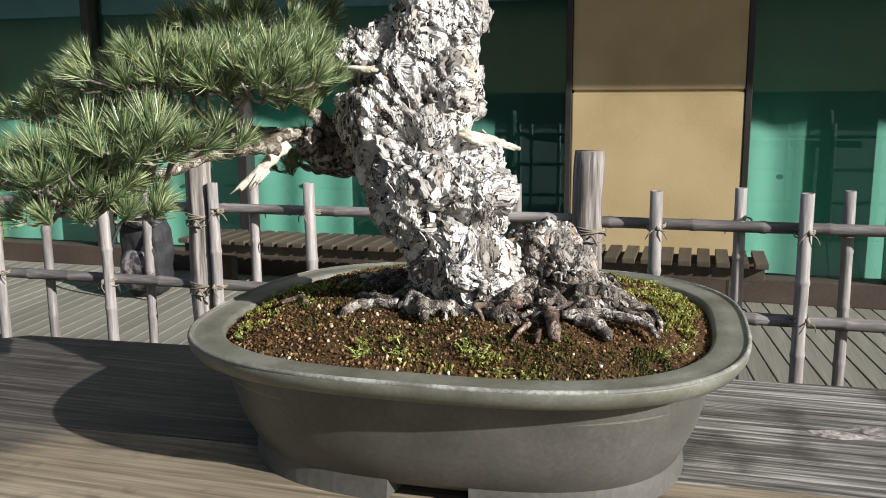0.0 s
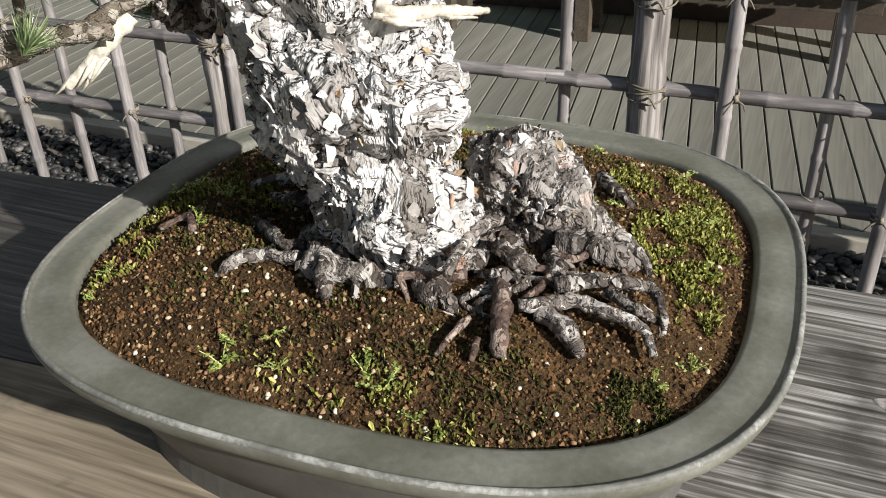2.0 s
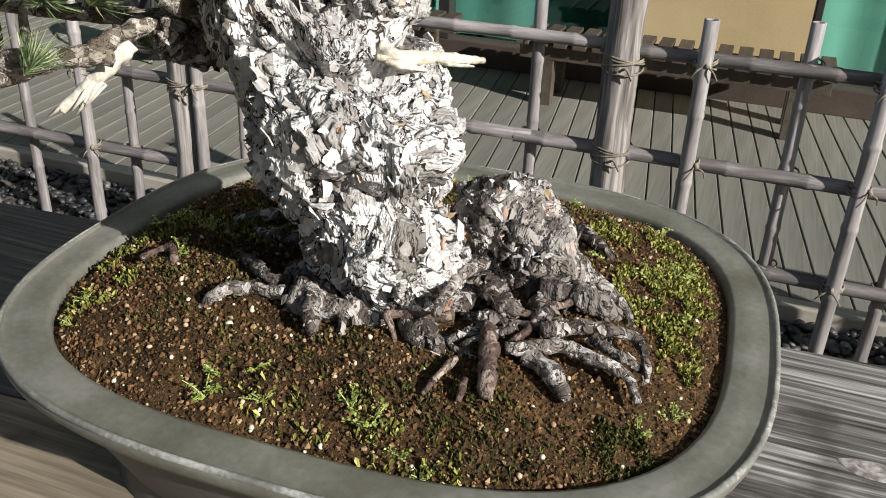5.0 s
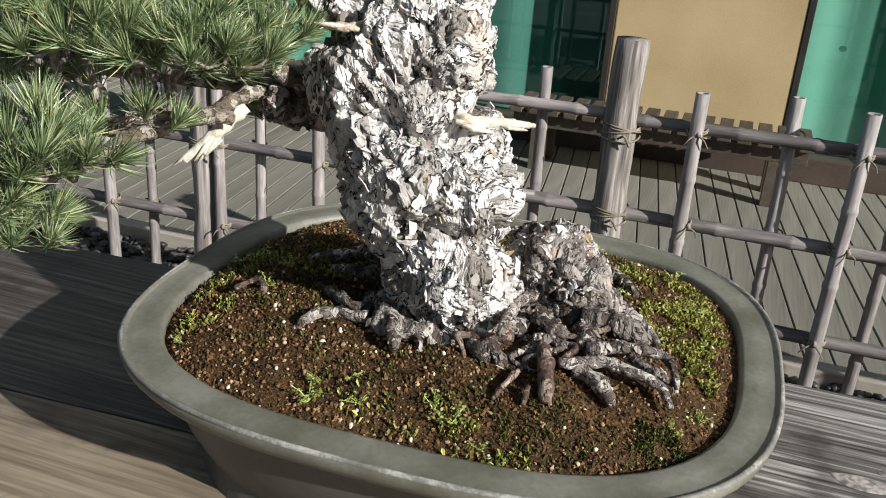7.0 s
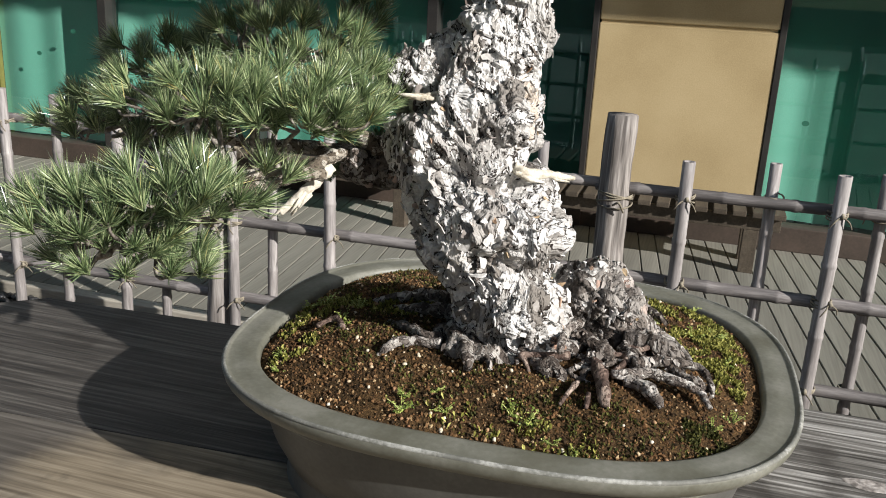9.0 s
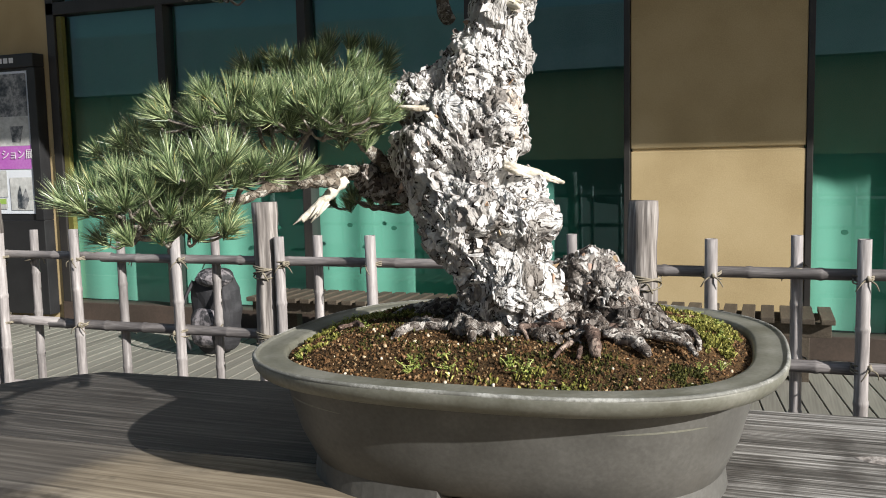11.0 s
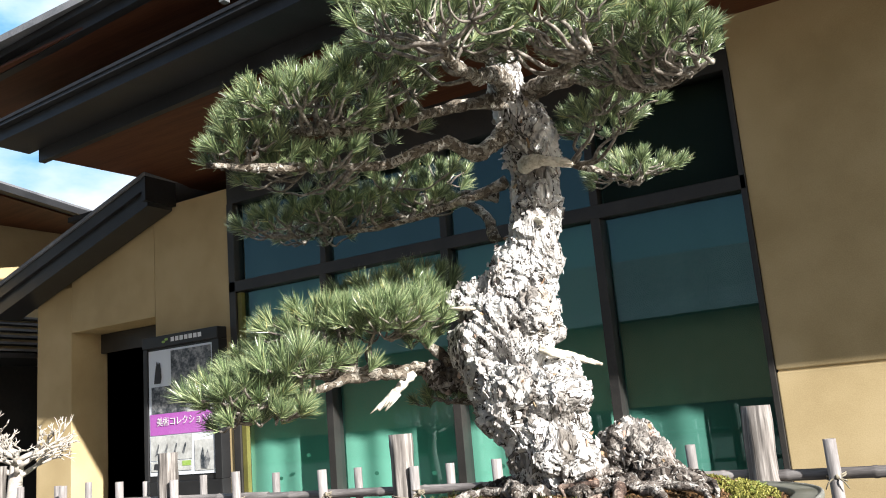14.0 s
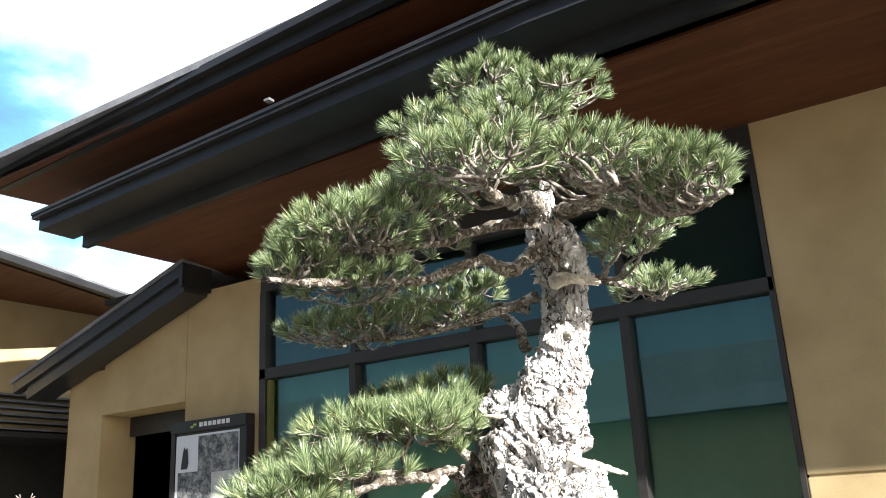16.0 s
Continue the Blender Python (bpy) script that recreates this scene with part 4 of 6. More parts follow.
def words(text, x, z, size, mat, y):
    cu = bpy.data.curves.new("lettering", "FONT")
    cu.body, cu.size, cu.extrude = text, size, 0.0008
    cu.materials.append(mat)
    o = new("lettering", cu)
    o.parent = board
    o.matrix_basis = pose(x, y, z, 90, 0, 0)
    return o
words("\u7f8e\u8853\u30b3\u30ec\u30af\u30b7\u30e7\u30f3\u5c55", -0.33, 1.30, 0.085, CHALK, PY + 0.001)
for k in range(7):
    x = -0.10 + k * 0.06
    part("lettering_bar", mesh("lettering_bar", [(x, PY - 0.0145, 2.068), (x + 0.046, PY - 0.0145, 2.068), (x + 0.046, PY - 0.0145, 2.11), (x, PY - 0.0145, 2.11)], [(0, 1, 2, 3)], CHALK), CHALK, board)
for k, (x, z) in enumerate(((-0.2, 2.075), (-0.16, 2.095))):
    v = [(x + 0.025 * math.cos(a), PY - 0.0145, z + 0.012 * math.sin(a)) for a in np.linspace(0, 2 * math.pi, 14, endpoint=False)]
    part("emblem", mesh("emblem", v, [tuple(range(14))], LEAFGREEN), LEAFGREEN, board)


# ---- display table of thick cedar boards ----
TOP = 0.80
STAND = Vector((0.045, -0.04, -0.02))  # where the table with its tree stands
SLOPE = 0.0577
table = thing("display_table", "long weathered cedar plank table for a potted tree", "table", at=STAND + Vector((0, 0, -0.06)))
def plank(name, outline, mat, seed, label):
    """A thick board: an outline in plan, its top subdivided and slightly cupped, edges eased and worn."""
    bm = bmesh.new()
    n = len(outline)
    lower = [bm.verts.new((x, y, TOP - 0.07)) for x, y in outline]
    cx, cy = sum(p[0] for p in outline) / n, sum(p[1] for p in outline) / n
    def ring(inset, z):
        out = []
        for x, y in outline:
            d = Vector((x - cx, y - cy))
            k = max(0.0, 1 - inset / max(d.length, 0.01))
            out.append(bm.verts.new((cx + d.x * k, cy + d.y * k, z + 0.0012 * noise.noise(Vector((x * 3, y * 5, seed))))))
        return out
    rings = [lower, ring(0, TOP - 0.008), ring(0.003, TOP)]
    for a, b in zip(rings, rings[1:]):
        for i in range(n):
            bm.faces.new((a[i], a[(i + 1) % n], b[(i + 1) % n], b[i]))
    bm.faces.new(rings[-1])
    bm.faces.new(lower[::-1])
    o = part(name, bm, mat, table, label)
    o.location.z = 0.06
    return o
def along(x0, x1, y, seed, wob=0.004, n=14):
    """Points of a long edge that follows the table's slight turn and wanders a little."""
    return [(x, y + SLOPE * x + wob * noise.noise(Vector((x * 1.7, seed, 0)))) for x in np.linspace(x0, x1, n)]
far_edge = along(1.9, -1.08, 0.376, 1.0)
plank("back_board", [(-1.42, -0.13), *along(-1.3, 1.9, -0.086, 2.0, 0.002), *far_edge, (-1.2, 0.20)], BOARD_A, 1, "grey board with raised grain and knots")
plank("front_board", [(-1.75, -0.66), *along(-1.6, 1.9, -0.60, 3.0), *along(1.9, -1.45, -0.0868, 2.0, 0.002)], BOARD_B, 2, "grey board that turns tan past a ragged edge")
# knots: slightly raised rings in the back board
for kx, ky, kr in ((0.545, 0.163, 0.017), (0.615, 0.195, 0.02), (0.74, 0.17, 0.013)):
    pile = Pile()
    for k, (f, h) in enumerate(((1.5, 0.0002), (1.0, 0.003), (0.72, 0.001), (0.5, 0.003), (0.28, 0.0015))):
        rr = [(kx + math.cos(a) * kr * 1.5 * f * (1 + 0.16 * math.sin(3 * a + k) + 0.5 * max(0, math.cos(a)) ** 6 * (k == 0)), ky + math.sin(a) * kr * 0.7 * f, TOP + 0.06 + h) for a in np.linspace(0, 2 * math.pi, 30, endpoint=False)]
        pile.v.extend(rr)
    for k in range(4):
        for i in range(30):
            pile.f.append((k * 30 + i, k * 30 + (i + 1) % 30, (k + 1) * 30 + (i + 1) % 30, (k + 1) * 30 + i))
    pile.f.append(tuple(range(120, 150)))
    part("knot", pile.mesh("knot", LOG, True), LOG, table)
for x in (-1.1, 1.35):
    part("trestle", block(x, x + 0.14, -0.5, 0.3, 0.0, TOP - 0.07 + 0.06 - 0.002, 0.006), BOARD_A, table)

# ---- shallow oval pot ----
PC, PROT = Vector((0.003, 0.047, 0.0)), 0.024
RIM = 0.992
def oval(a, b, n, z, count=96):
    out = []
    for i in range(count):
        u = 2 * math.pi * i / count
        c, s = math.cos(u), math.sin(u)
        r = (abs(c / a) ** n + abs(s / b) ** n) ** (-1 / n)
        out.append(Vector((r * c, r * s, z)))
    return out
def rings(bm, rows, count=96, n_from=2.85):
    rr = [[bm.verts.new(p) for p in oval(a, b, n, z, count)] for a, b, n, z in rows]
    for A, B in zip(rr, rr[1:]):
        for i in range(count):
            f = bm.faces.new((A[i], A[(i + 1) % count], B[(i + 1) % count], B[i]))
            f.smooth = True
    return rr
pot = thing("bonsai_pot", "shallow grey-green clay bonsai pot with wide flat rim", "pot", at=STAND + Vector((PC.x, PC.y, TOP)))
pot.rotation_euler[2] = PROT
h = RIM - TOP
bm = bmesh.new()
rr = rings(bm, [(0.285, 0.24, 2.9, 0.016), (0.302, 0.257, 2.9, 0.018), (0.317, 0.272, 2.9, 0.03), (0.337, 0.292, 2.9, 0.075), (0.349, 0.305, 2.9, 0.12), (0.356, 0.313, 2.88, h - 0.042), (0.359, 0.316, 2.86, h - 0.032)])
bm.faces.new(rr[0][::-1])
part("body", bm, CLAY, pot)
bm = bmesh.new()
rings(bm, [(0.357, 0.314, 2.86, h - 0.034), (0.372, 0.33, 2.85, h - 0.032), (0.392, 0.351, 2.85, h - 0.024), (0.399, 0.358, 2.85, h - 0.014), (0.401, 0.36, 2.85, h - 0.005), (0.3995, 0.3585, 2.85, h - 0.001), (0.3965, 0.3555, 2.85, h + 0.0012), (0.3945, 0.3535, 2.85, h - 0.0012), (0.391, 0.350, 2.86, h - 0.002), (0.375, 0.334, 2.9, h - 0.0008), (0.357, 0.316, 2.95, h - 0.0005), (0.352, 0.311, 3.0, h - 0.002), (0.350, 0.309, 3.0, h - 0.008), (0.348, 0.307, 3.0, h - 0.06)])
rim = part("rim", bm, CLAY_RIM, pot, "greenish grey flat rim")
bm = bmesh.new()
rings(bm, [(0.3998, 0.3588, 2.85, h - 0.0035), (0.4012, 0.3602, 2.85, h - 0.0015), (0.3995, 0.3585, 2.85, h + 0.0010), (0.3975, 0.3565, 2.85, h + 0.0018), (0.396, 0.355, 2.85, h + 0.001)])
part("worn_edge", bm, LIME, rim, "pale worn lip edge")
# four bracket feet
for sx in (-1, 1):
    for sy in (-1, 1):
        bm = bmesh.new()
        outer, inner = oval(0.316, 0.271, 2.9, 0), oval(0.277, 0.232, 2.9, 0)
        mid = {(1, 1): 12, (-1, 1): 36, (-1, -1): 60, (1, -1): 84}[(sx, sy)]
        span = range(mid - 9, mid + 10)
        rows = []
        for q in span:
            o, i = outer[q % 96], inner[q % 96]
            e = abs(q - mid) / 9
            low = 0.0 if e < 0.93 else 0.004
            rows.append([bm.verts.new((o.x * 1.012, o.y * 1.012, low)), bm.verts.new((o.x, o.y, 0.03)), bm.verts.new((i.x, i.y, 0.03)), bm.verts.new((i.x, i.y, low))])
        for A, B in zip(rows, rows[1:]):
            for k in range(4):
                f = bm.faces.new((A[k], B[k], B[(k + 1) % 4], A[(k + 1) % 4]))
        bm.faces.new(rows[0])
        bm.faces.new(rows[-1][::-1])
        part("foot", bm, CLAY, pot)

# ---- soil, grit, moss and weeds ----
def inside(x, y):
    """0 at the pot's middle, 1 at the soil's edge."""
    c, s = math.cos(-PROT), math.sin(-PROT)
    dx, dy = x - PC.x, y - PC.y
    u, v = dx * c - dy * s, dx * s + dy * c
    return (abs(u / 0.352) ** 3 + abs(v / 0.311) ** 3) ** (1 / 3)
def soil_z(x, y):
    e = min(inside(x, y), 1.0)
    hump = 0.050 * (1 - e ** 3.4)
    return RIM - 0.014 + hump + 0.006 * noise.noise(Vector((x * 14, y * 14, 2))) * (1 - e ** 6) + 0.003 * noise.noise(Vector((x * 45, y * 45, 7)))
verts, faces, R, S = [], [], 46, 128
for r in range(R + 1):
    q = (r / R) ** 0.8
    for i, p in enumerate(oval(0.3515 * max(q, 0.002), 0.3105 * max(q, 0.002), 3.0, 0, S)):
        p.rotate(Euler((0, 0, PROT)))
        x, y = p.x + PC.x, p.y + PC.y
        verts.append((x, y, soil_z(x, y)))
for r in range(R):
    for i in range(S):
        a, b = r * S + i, r * S + (i + 1) % S
        faces.append((a, b, b + S, a + S))
soil = tagged(part("soil", mesh("soil", verts, faces, SOIL, True), SOIL, None), "mounded dark red granular soil in the pot", "soil", kind="stuff")
soil.location = STAND

ICO = [Vector(v).normalized() for v in ((0, 1, 1.6), (0, -1, 1.6), (0, 1, -1.6), (0, -1, -1.6), (1, 1.6, 0), (-1, 1.6, 0), (1, -1.6, 0), (-1, -1.6, 0), (1.6, 0, 1), (-1.6, 0, 1), (1.6, 0, -1), (-1.6, 0, -1))]
ICOF = [(0, 1, 8), (0, 8, 4), (0, 4, 5), (0, 5, 9), (0, 9, 1), (1, 9, 7), (1, 7, 6), (1, 6, 8), (8, 6, 10), (8, 10, 4), (4, 10, 2), (4, 2, 5), (5, 2, 11), (5, 11, 9), (9, 11, 7), (7, 11, 3), (7, 3, 6), (6, 3, 10), (10, 3, 2), (2, 3, 11)]
OCT = [Vector(v) for v in ((1, 0, 0), (-1, 0, 0), (0, 1, 0), (0, -1, 0), (0, 0, 1), (0, 0, -1))]
OCTF = [(0, 2, 4), (2, 1, 4), (1, 3, 4), (3, 0, 4), (2, 0, 5), (1, 2, 5), (3, 1, 5), (0, 3, 5)]
def spot():
    while True:
        x, y = random.uniform(-0.35, 0.36), random.uniform(-0.27, 0.36)
        if inside(x, y) < 0.985:
            return x, y
def crumb(pile, x, y, s, fine=False, sink=0.3):
    base, fs = (ICO, ICOF) if fine else (OCT, OCTF)
    e = Euler((random.uniform(0, 6.3), random.uniform(0, 6.3), random.uniform(0, 6.3))).to_matrix()
    sc = Vector((random.uniform(0.7, 1.25), random.uniform(0.7, 1.2), random.uniform(0.6, 1.0)))
    c = Vector((x, y, soil_z(x, y) + s * (0.5 - sink)))
    pile.add([c + e @ Vector((v.x * sc.x * s, v.y * sc.y * s, v.z * sc.z * s)) * random.uniform(0.82, 1.15) for v in base], fs)
random.seed(21)
grains, grit = Pile(), Pile()
for k in range(24000):
    x, y = spot()
    crumb(grains, x, y, random.choice((0.0011, 0.0014, 0.0018, 0.0022, 0.0031)) * random.uniform(0.8, 1.2))
for k in range(620):
    x, y = spot()
    if random.random() < 0.5 and not (x < 0.05 and y < 0.05):
        continue
    crumb(grit, x, y, random.uniform(0.0014, 0.0038), True, 0.2)
tagged(part("soil_grains", grains.mesh("soil_grains", GRAIN), GRAIN, None), "loose red-brown soil crumbs on the pot's surface", "soil", kind="stuff").location = STAND
tagged(part("grit", grit.mesh("grit", GRIT, True), GRIT, None), "pale tan grit scattered over dark soil", "gravel", kind="stuff").location = STAND

def moss_patch(pile, cx, cy, rx, ry, count, size, tall):
    for k in range(int(count * 2.6)):
        a, q = random.uniform(0, 6.283), math.sqrt(random.random())
        x, y = cx + math.cos(a) * rx * q, cy + math.sin(a) * ry * q
        if inside(x, y) > 0.99 or noise.noise(Vector((x * 38, y * 38, 4.4))) < -0.12:
            continue
        z = soil_z(x, y)
        d = Vector((random.uniform(-0.7, 0.7), random.uniform(-0.7, 0.7), 1)).normalized()
        c = Vector((x, y, z))
        s, hgt = size * random.uniform(0.6, 1.3), tall * random.uniform(0.4, 1.3)
        side = d.cross(Vector((random.uniform(-1, 1), random.uniform(-1, 1), 0.2))).normalized() * s
        oth = d.cross(side).normalized() * s
        top = c + d * hgt
        pile.add([c - side * 0.4, c + side * 0.4, top + side, top + oth * 0.9 + d * s, top - side, c + oth * 0.3], [(0, 1, 2, 3), (0, 3, 4), (5, 2, 3)])
random.seed(33)
moss, moss_d = Pile(), Pile()
for q in ((0.28, 0.11, 0.055, 0.10, 1500), (0.24, 0.2, 0.07, 0.06, 700), (0.31, -0.01, 0.02, 0.05, 260), (-0.27, -0.13, 0.03, 0.05, 130), (-0.305, 0.0, 0.03, 0.1, 260), (-0.24, 0.05, 0.06, 0.05, 260), (0.10, -0.24, 0.07, 0.03, 120), (-0.16, 0.02, 0.06, 0.03, 160), (-0.07, 0.29, 0.06, 0.03, 200), (0.03, -0.22, 0.09, 0.03, 70)):
    moss_patch(moss, *q, 0.0017, 0.006)
for q in ((0.29, -0.15, 0.035, 0.04, 600), (0.05, -0.17, 0.16, 0.06, 420), (-0.15, -0.08, 0.12, 0.1, 420), (0.17, -0.2, 0.12, 0.05, 240), (-0.1, 0.15, 0.22, 0.15, 1500), (0.12, 0.2, 0.2, 0.12, 900)):
    moss_patch(moss_d, *q, 0.0014, 0.004)
tagged(part("moss", moss.mesh("moss", MOSS), MOSS, None), "bright yellow-green moss cushions on the soil", "moss", kind="stuff").location = STAND
tagged(part("dark_moss", moss_d.mesh("dark_moss", MOSS_DARK), MOSS_DARK, None), "thin dark green moss film on the soil", "moss", kind="stuff").location = STAND

def sprout(x, y, s, seed):
    """A small weed with a few forked stems and rounded leaflets."""
    rnd = random.Random(seed)
    w = thing("weed_sprout", "small bright green weed sprout in the soil", "weed", "weeds in the pot", at=STAND + Vector((x, y, soil_z(x, y) - 0.001)))
    stems, leaves = Pile(), Pile()
    for k in range(rnd.randint(4, 7)):
        a, rise = rnd.uniform(0, 6.28), rnd.uniform(0.25, 1.2)
        tip = Vector((math.cos(a), math.sin(a), rise)).normalized() * s * rnd.uniform(0.6, 1.1)
        stems.add(*tube([(0, 0, 0, 0.0007), (tip.x * 0.5, tip.y * 0.5, tip.z * 0.62, 0.0006), (*tip, 0.0004)], 4))
        for j in range(11):
            c = tip * (0.35 + 0.065 * j) + Vector((rnd.uniform(-1, 1), rnd.uniform(-1, 1), rnd.uniform(-0.5, 1))) * s * 0.16
            u = Vector((rnd.uniform(-1, 1), rnd.uniform(-1, 1), rnd.uniform(-0.3, 0.3))).normalized()
            n = Vector((rnd.uniform(-0.5, 0.5), rnd.uniform(-0.9, 0.1), 1)).normalized()
            v = n.cross(u).normalized()
            q = s * rnd.uniform(0.05, 0.11)
            leaves.add([c - u * q, c - v * q * 0.7 + n * q * 0.2, c + u * q * 1.1, c + v * q * 0.7 + n * q * 0.2, c + n * q * 0.05], [(0, 1, 4), (1, 2, 4), (2, 3, 4), (3, 0, 4)])
    tagged(part("stem_tuft", stems.mesh("stem_tuft", SPROUT), SPROUT, w), kind="stuff")
    tagged(part("leaf_tuft", leaves.mesh("leaf_tuft", SPROUT, True), SPROUT, w), kind="stuff")
for i, (x, y, s) in enumerate([(-0.076, -0.234, 0.024), (-0.077, -0.212, 0.02), (-0.049, -0.198, 0.02), (-0.023, -0.224, 0.017), (0.055, -0.209, 0.024), (0.078, -0.219, 0.026), (0.112, -0.235, 0.019), (0.134, -0.247, 0.016), (-0.285, -0.14, 0.016), (-0.268, -0.18, 0.014), (-0.325, 0.04, 0.024), (-0.30, 0.045, 0.024), (-0.238, -0.037, 0.02), (-0.234, 0.015, 0.02), (0.259, 0.124, 0.022), (0.30, 0.057, 0.022), (0.205, 0.131, 0.02), (0.295, 0.153, 0.022), (0.25, 0.28, 0.02), (0.14, 0.32, 0.022), (0.315, -0.097, 0.018), (0.29, -0.134, 0.018), (-0.02, 0.325, 0.018)]):
    sprout(x, y, s, i)


# ---- the old pine ----
tree = thing("bonsai_pine", "old bonsai pine with flaky silver bark and exposed roots", "tree", at=STAND + Vector((0, 0, soil_z(0.02, 0.02))))
TZ = soil_z(0.02, 0.02)
def up(rows):
    """World rows to rows relative to the tree's base."""
    return [(r[0], r[1], r[2] - TZ, *r[3:]) for r in rows]
TRUNK = smoothed([(0.022, -0.012, 0.99, 0.060), (0.018, -0.026, 1.03, 0.068), (0.010, -0.034, 1.06, 0.076), (-0.002, -0.033, 1.10, 0.083), (-0.014, -0.028, 1.14, 0.088), (-0.030, -0.022, 1.178, 0.094), (-0.053, -0.012, 1.212, 0.098), (-0.078, 0.004, 1.25, 0.094), (-0.087, 0.018, 1.29, 0.099), (-0.085, 0.028, 1.33, 0.099), (-0.076, 0.034, 1.362, 0.092), (-0.064, 0.038, 1.39, 0.082), (-0.052, 0.044, 1.415, 0.069), (-0.036, 0.052, 1.45, 0.060), (-0.025, 0.058, 1.50, 0.059), (-0.024, 0.058, 1.55, 0.057), (-0.021, 0.052, 1.60, 0.056), (-0.014, 0.042, 1.65, 0.060), (-0.012, 0.022, 1.692, 0.057), (-0.010, -0.012, 1.735, 0.047), (-0.006, -0.07, 1.80, 0.028), (-0.01, -0.13, 1.87, 0.018), (-0.015, -0.18, 1.95, 0.009)], 20)
def scales(p, seed, size, stretch):
    """Height of cracked bark: warped cells like broken plates, each at a level and slant of its own, with narrow deep cracks between."""
    w = p + 0.009 * noise.noise_vector(p * 26 + Vector((seed, 3, 0))) + 0.004 * noise.noise_vector(p * 70 + Vector((0, seed, 1)))
    q = Vector((w.x / size, w.y / size, w.z / (size * stretch))) + Vector((seed, seed, 0))
    (d1, d2, d3, d4), (c1, c2, c3, c4) = noise.voronoi(q)
    gap = math.sqrt(max(d2, 0.0)) - math.sqrt(max(d1, 0.0))
    h = noise.cell(c1 * 7.3 + Vector((0.5, 0.5, 0.5)))
    lean = noise.cell_vector(c1 * 5.1 + Vector((0.5, 0.5, 0.5))) - Vector((0.5, 0.5, 0.5))
    return h - 0.5 + 0.7 * lean.dot(q - c1), max(0.0, 1 - gap / 0.1)
def layers(p, seed):
    """Bark of two sizes of plates, the small ones curled, over thin wandering sheets."""
    h1, g1_ = scales(p, seed, 0.042, 1.3)
    h2, g2_ = scales(p, seed + 9, 0.015, 1.3)
    w = p + 0.010 * noise.noise_vector(p * 21 + Vector((seed, 3, 0)))
    s = Vector(((w.x + 0.4 * w.z) * 15, w.y * 15, w.z * 11))
    q = 2.1 * (noise.noise(s + Vector((seed, 0, 0))) + 0.5 * noise.noise(s * 2.3 + Vector((0, seed, 0))) + 0.22 * noise.noise(s * 5.1))
    k = math.floor(q)
    f = q - k
    return 0.0042 * h1 - 0.0036 * g1_ + 0.0012 * h2 - 0.001 * g2_ + 0.0043 * k + 0.0028 * max(0.0, 1 - f * 3.2) - 0.003 * max(0.0, (f - 0.8) * 5)
def barky(rows, sides, seed, amp=0.015):
    """A trunk surface with folds, swellings and crevices."""
    v, f = tube(rows, sides, 0, 0)
    out = []
    for i, q in enumerate(v):
        c = rows[i // sides]
        n = Vector(q - c[:3])
        r = n.length
        n.normalize()
        p = Vector(q)
        k = min(1.0, r / 0.06)
        d = amp * k * noise.noise(p * 10 + Vector((seed, 0, 0))) + 0.6 * amp * k * noise.noise(p * 22 + Vector((0, seed, 0)))
        d += k * layers(p, seed)
        # deep wandering crevices between the folds
        d -= 0.009 * k * max(0.0, 1 - abs(noise.noise(Vector((p.x * 9 + 5 * p.z, p.y * 9, p.z * 6)) + Vector((2.3, seed, 0)))) * 8)
        # the waist where the dead stub grows out, falling away to the shaded side
        side = n.x * 0.8 - n.y * 0.6
        d -= 0.046 * math.exp(-((p.z + TZ - 1.254 - 0.03 * (1 - side)) / 0.014) ** 2) * min(1.0, max(0.0, side + 0.25))
        # fold between the shoulder and the upper block
        d -= 0.034 * math.exp(-((n.x + 0.42) / 0.11) ** 2) * math.exp(-((p.z + TZ - 1.352) / 0.045) ** 2) * (n.y < 0)
        d -= 0.016 * math.exp(-((p.z + TZ - 1.128 + 0.03 * n.y) / 0.011) ** 2) * max(0.0, 0.85 * n.x - 0.3 * n.y)
        out.append(p + n * d)
    return [tuple(q) for q in out], f
def lump(c, r, seed, amp=0.014, segs=130):
    """A rounded mass of old wood."""
    v, f = [], []
    for i in range(segs // 2 + 1):
        for k in range(segs):
            th, ph = math.pi * i / (segs // 2), 2 * math.pi * k / segs
            n = Vector((math.sin(th) * math.cos(ph), math.sin(th) * math.sin(ph), math.cos(th)))
            p = Vector(c) + Vector((n.x * r[0], n.y * r[1], n.z * r[2]))
            p += n * (amp * noise.noise(p * 17 + Vector((seed, 0, 0))) + 0.5 * amp * noise.noise(p * 36) + layers(p, seed))
            v.append(tuple(p))
    for i in range(segs // 2):
        for k in range(segs):
            a, b = i * segs + k, i * segs + (k + 1) % segs
            f.append((a, a + segs, b + segs, b))
    return v, f
def bark_part(name, pieces, mat, parent, label):
    pile = Pile()
    for v, f in pieces:
        pile.add(v, f)
    return part(name, pile.mesh(name, mat, True), mat, parent, label)
BASE = [((-0.160, 0.03, 1.262), (0.045, 0.045, 0.05), 7), ((-0.205, 0.022, 1.243), (0.05, 0.045, 0.04), 14), ((-0.236, -0.02, 1.246), (0.026, 0.036, 0.024), 16)]
LUMPS = [((-0.036, -0.006, 1.332), (0.064, 0.066, 0.060), 10), ((-0.143, 0.0, 1.372), (0.048, 0.05, 0.044), 19), ((0.000, -0.040, 1.188), (0.084, 0.080, 0.050), 11), ((0.026, -0.05, 1.084), (0.066, 0.072, 0.050), 13), ((-0.128, -0.036, 1.275), (0.055, 0.05, 0.066), 20)]
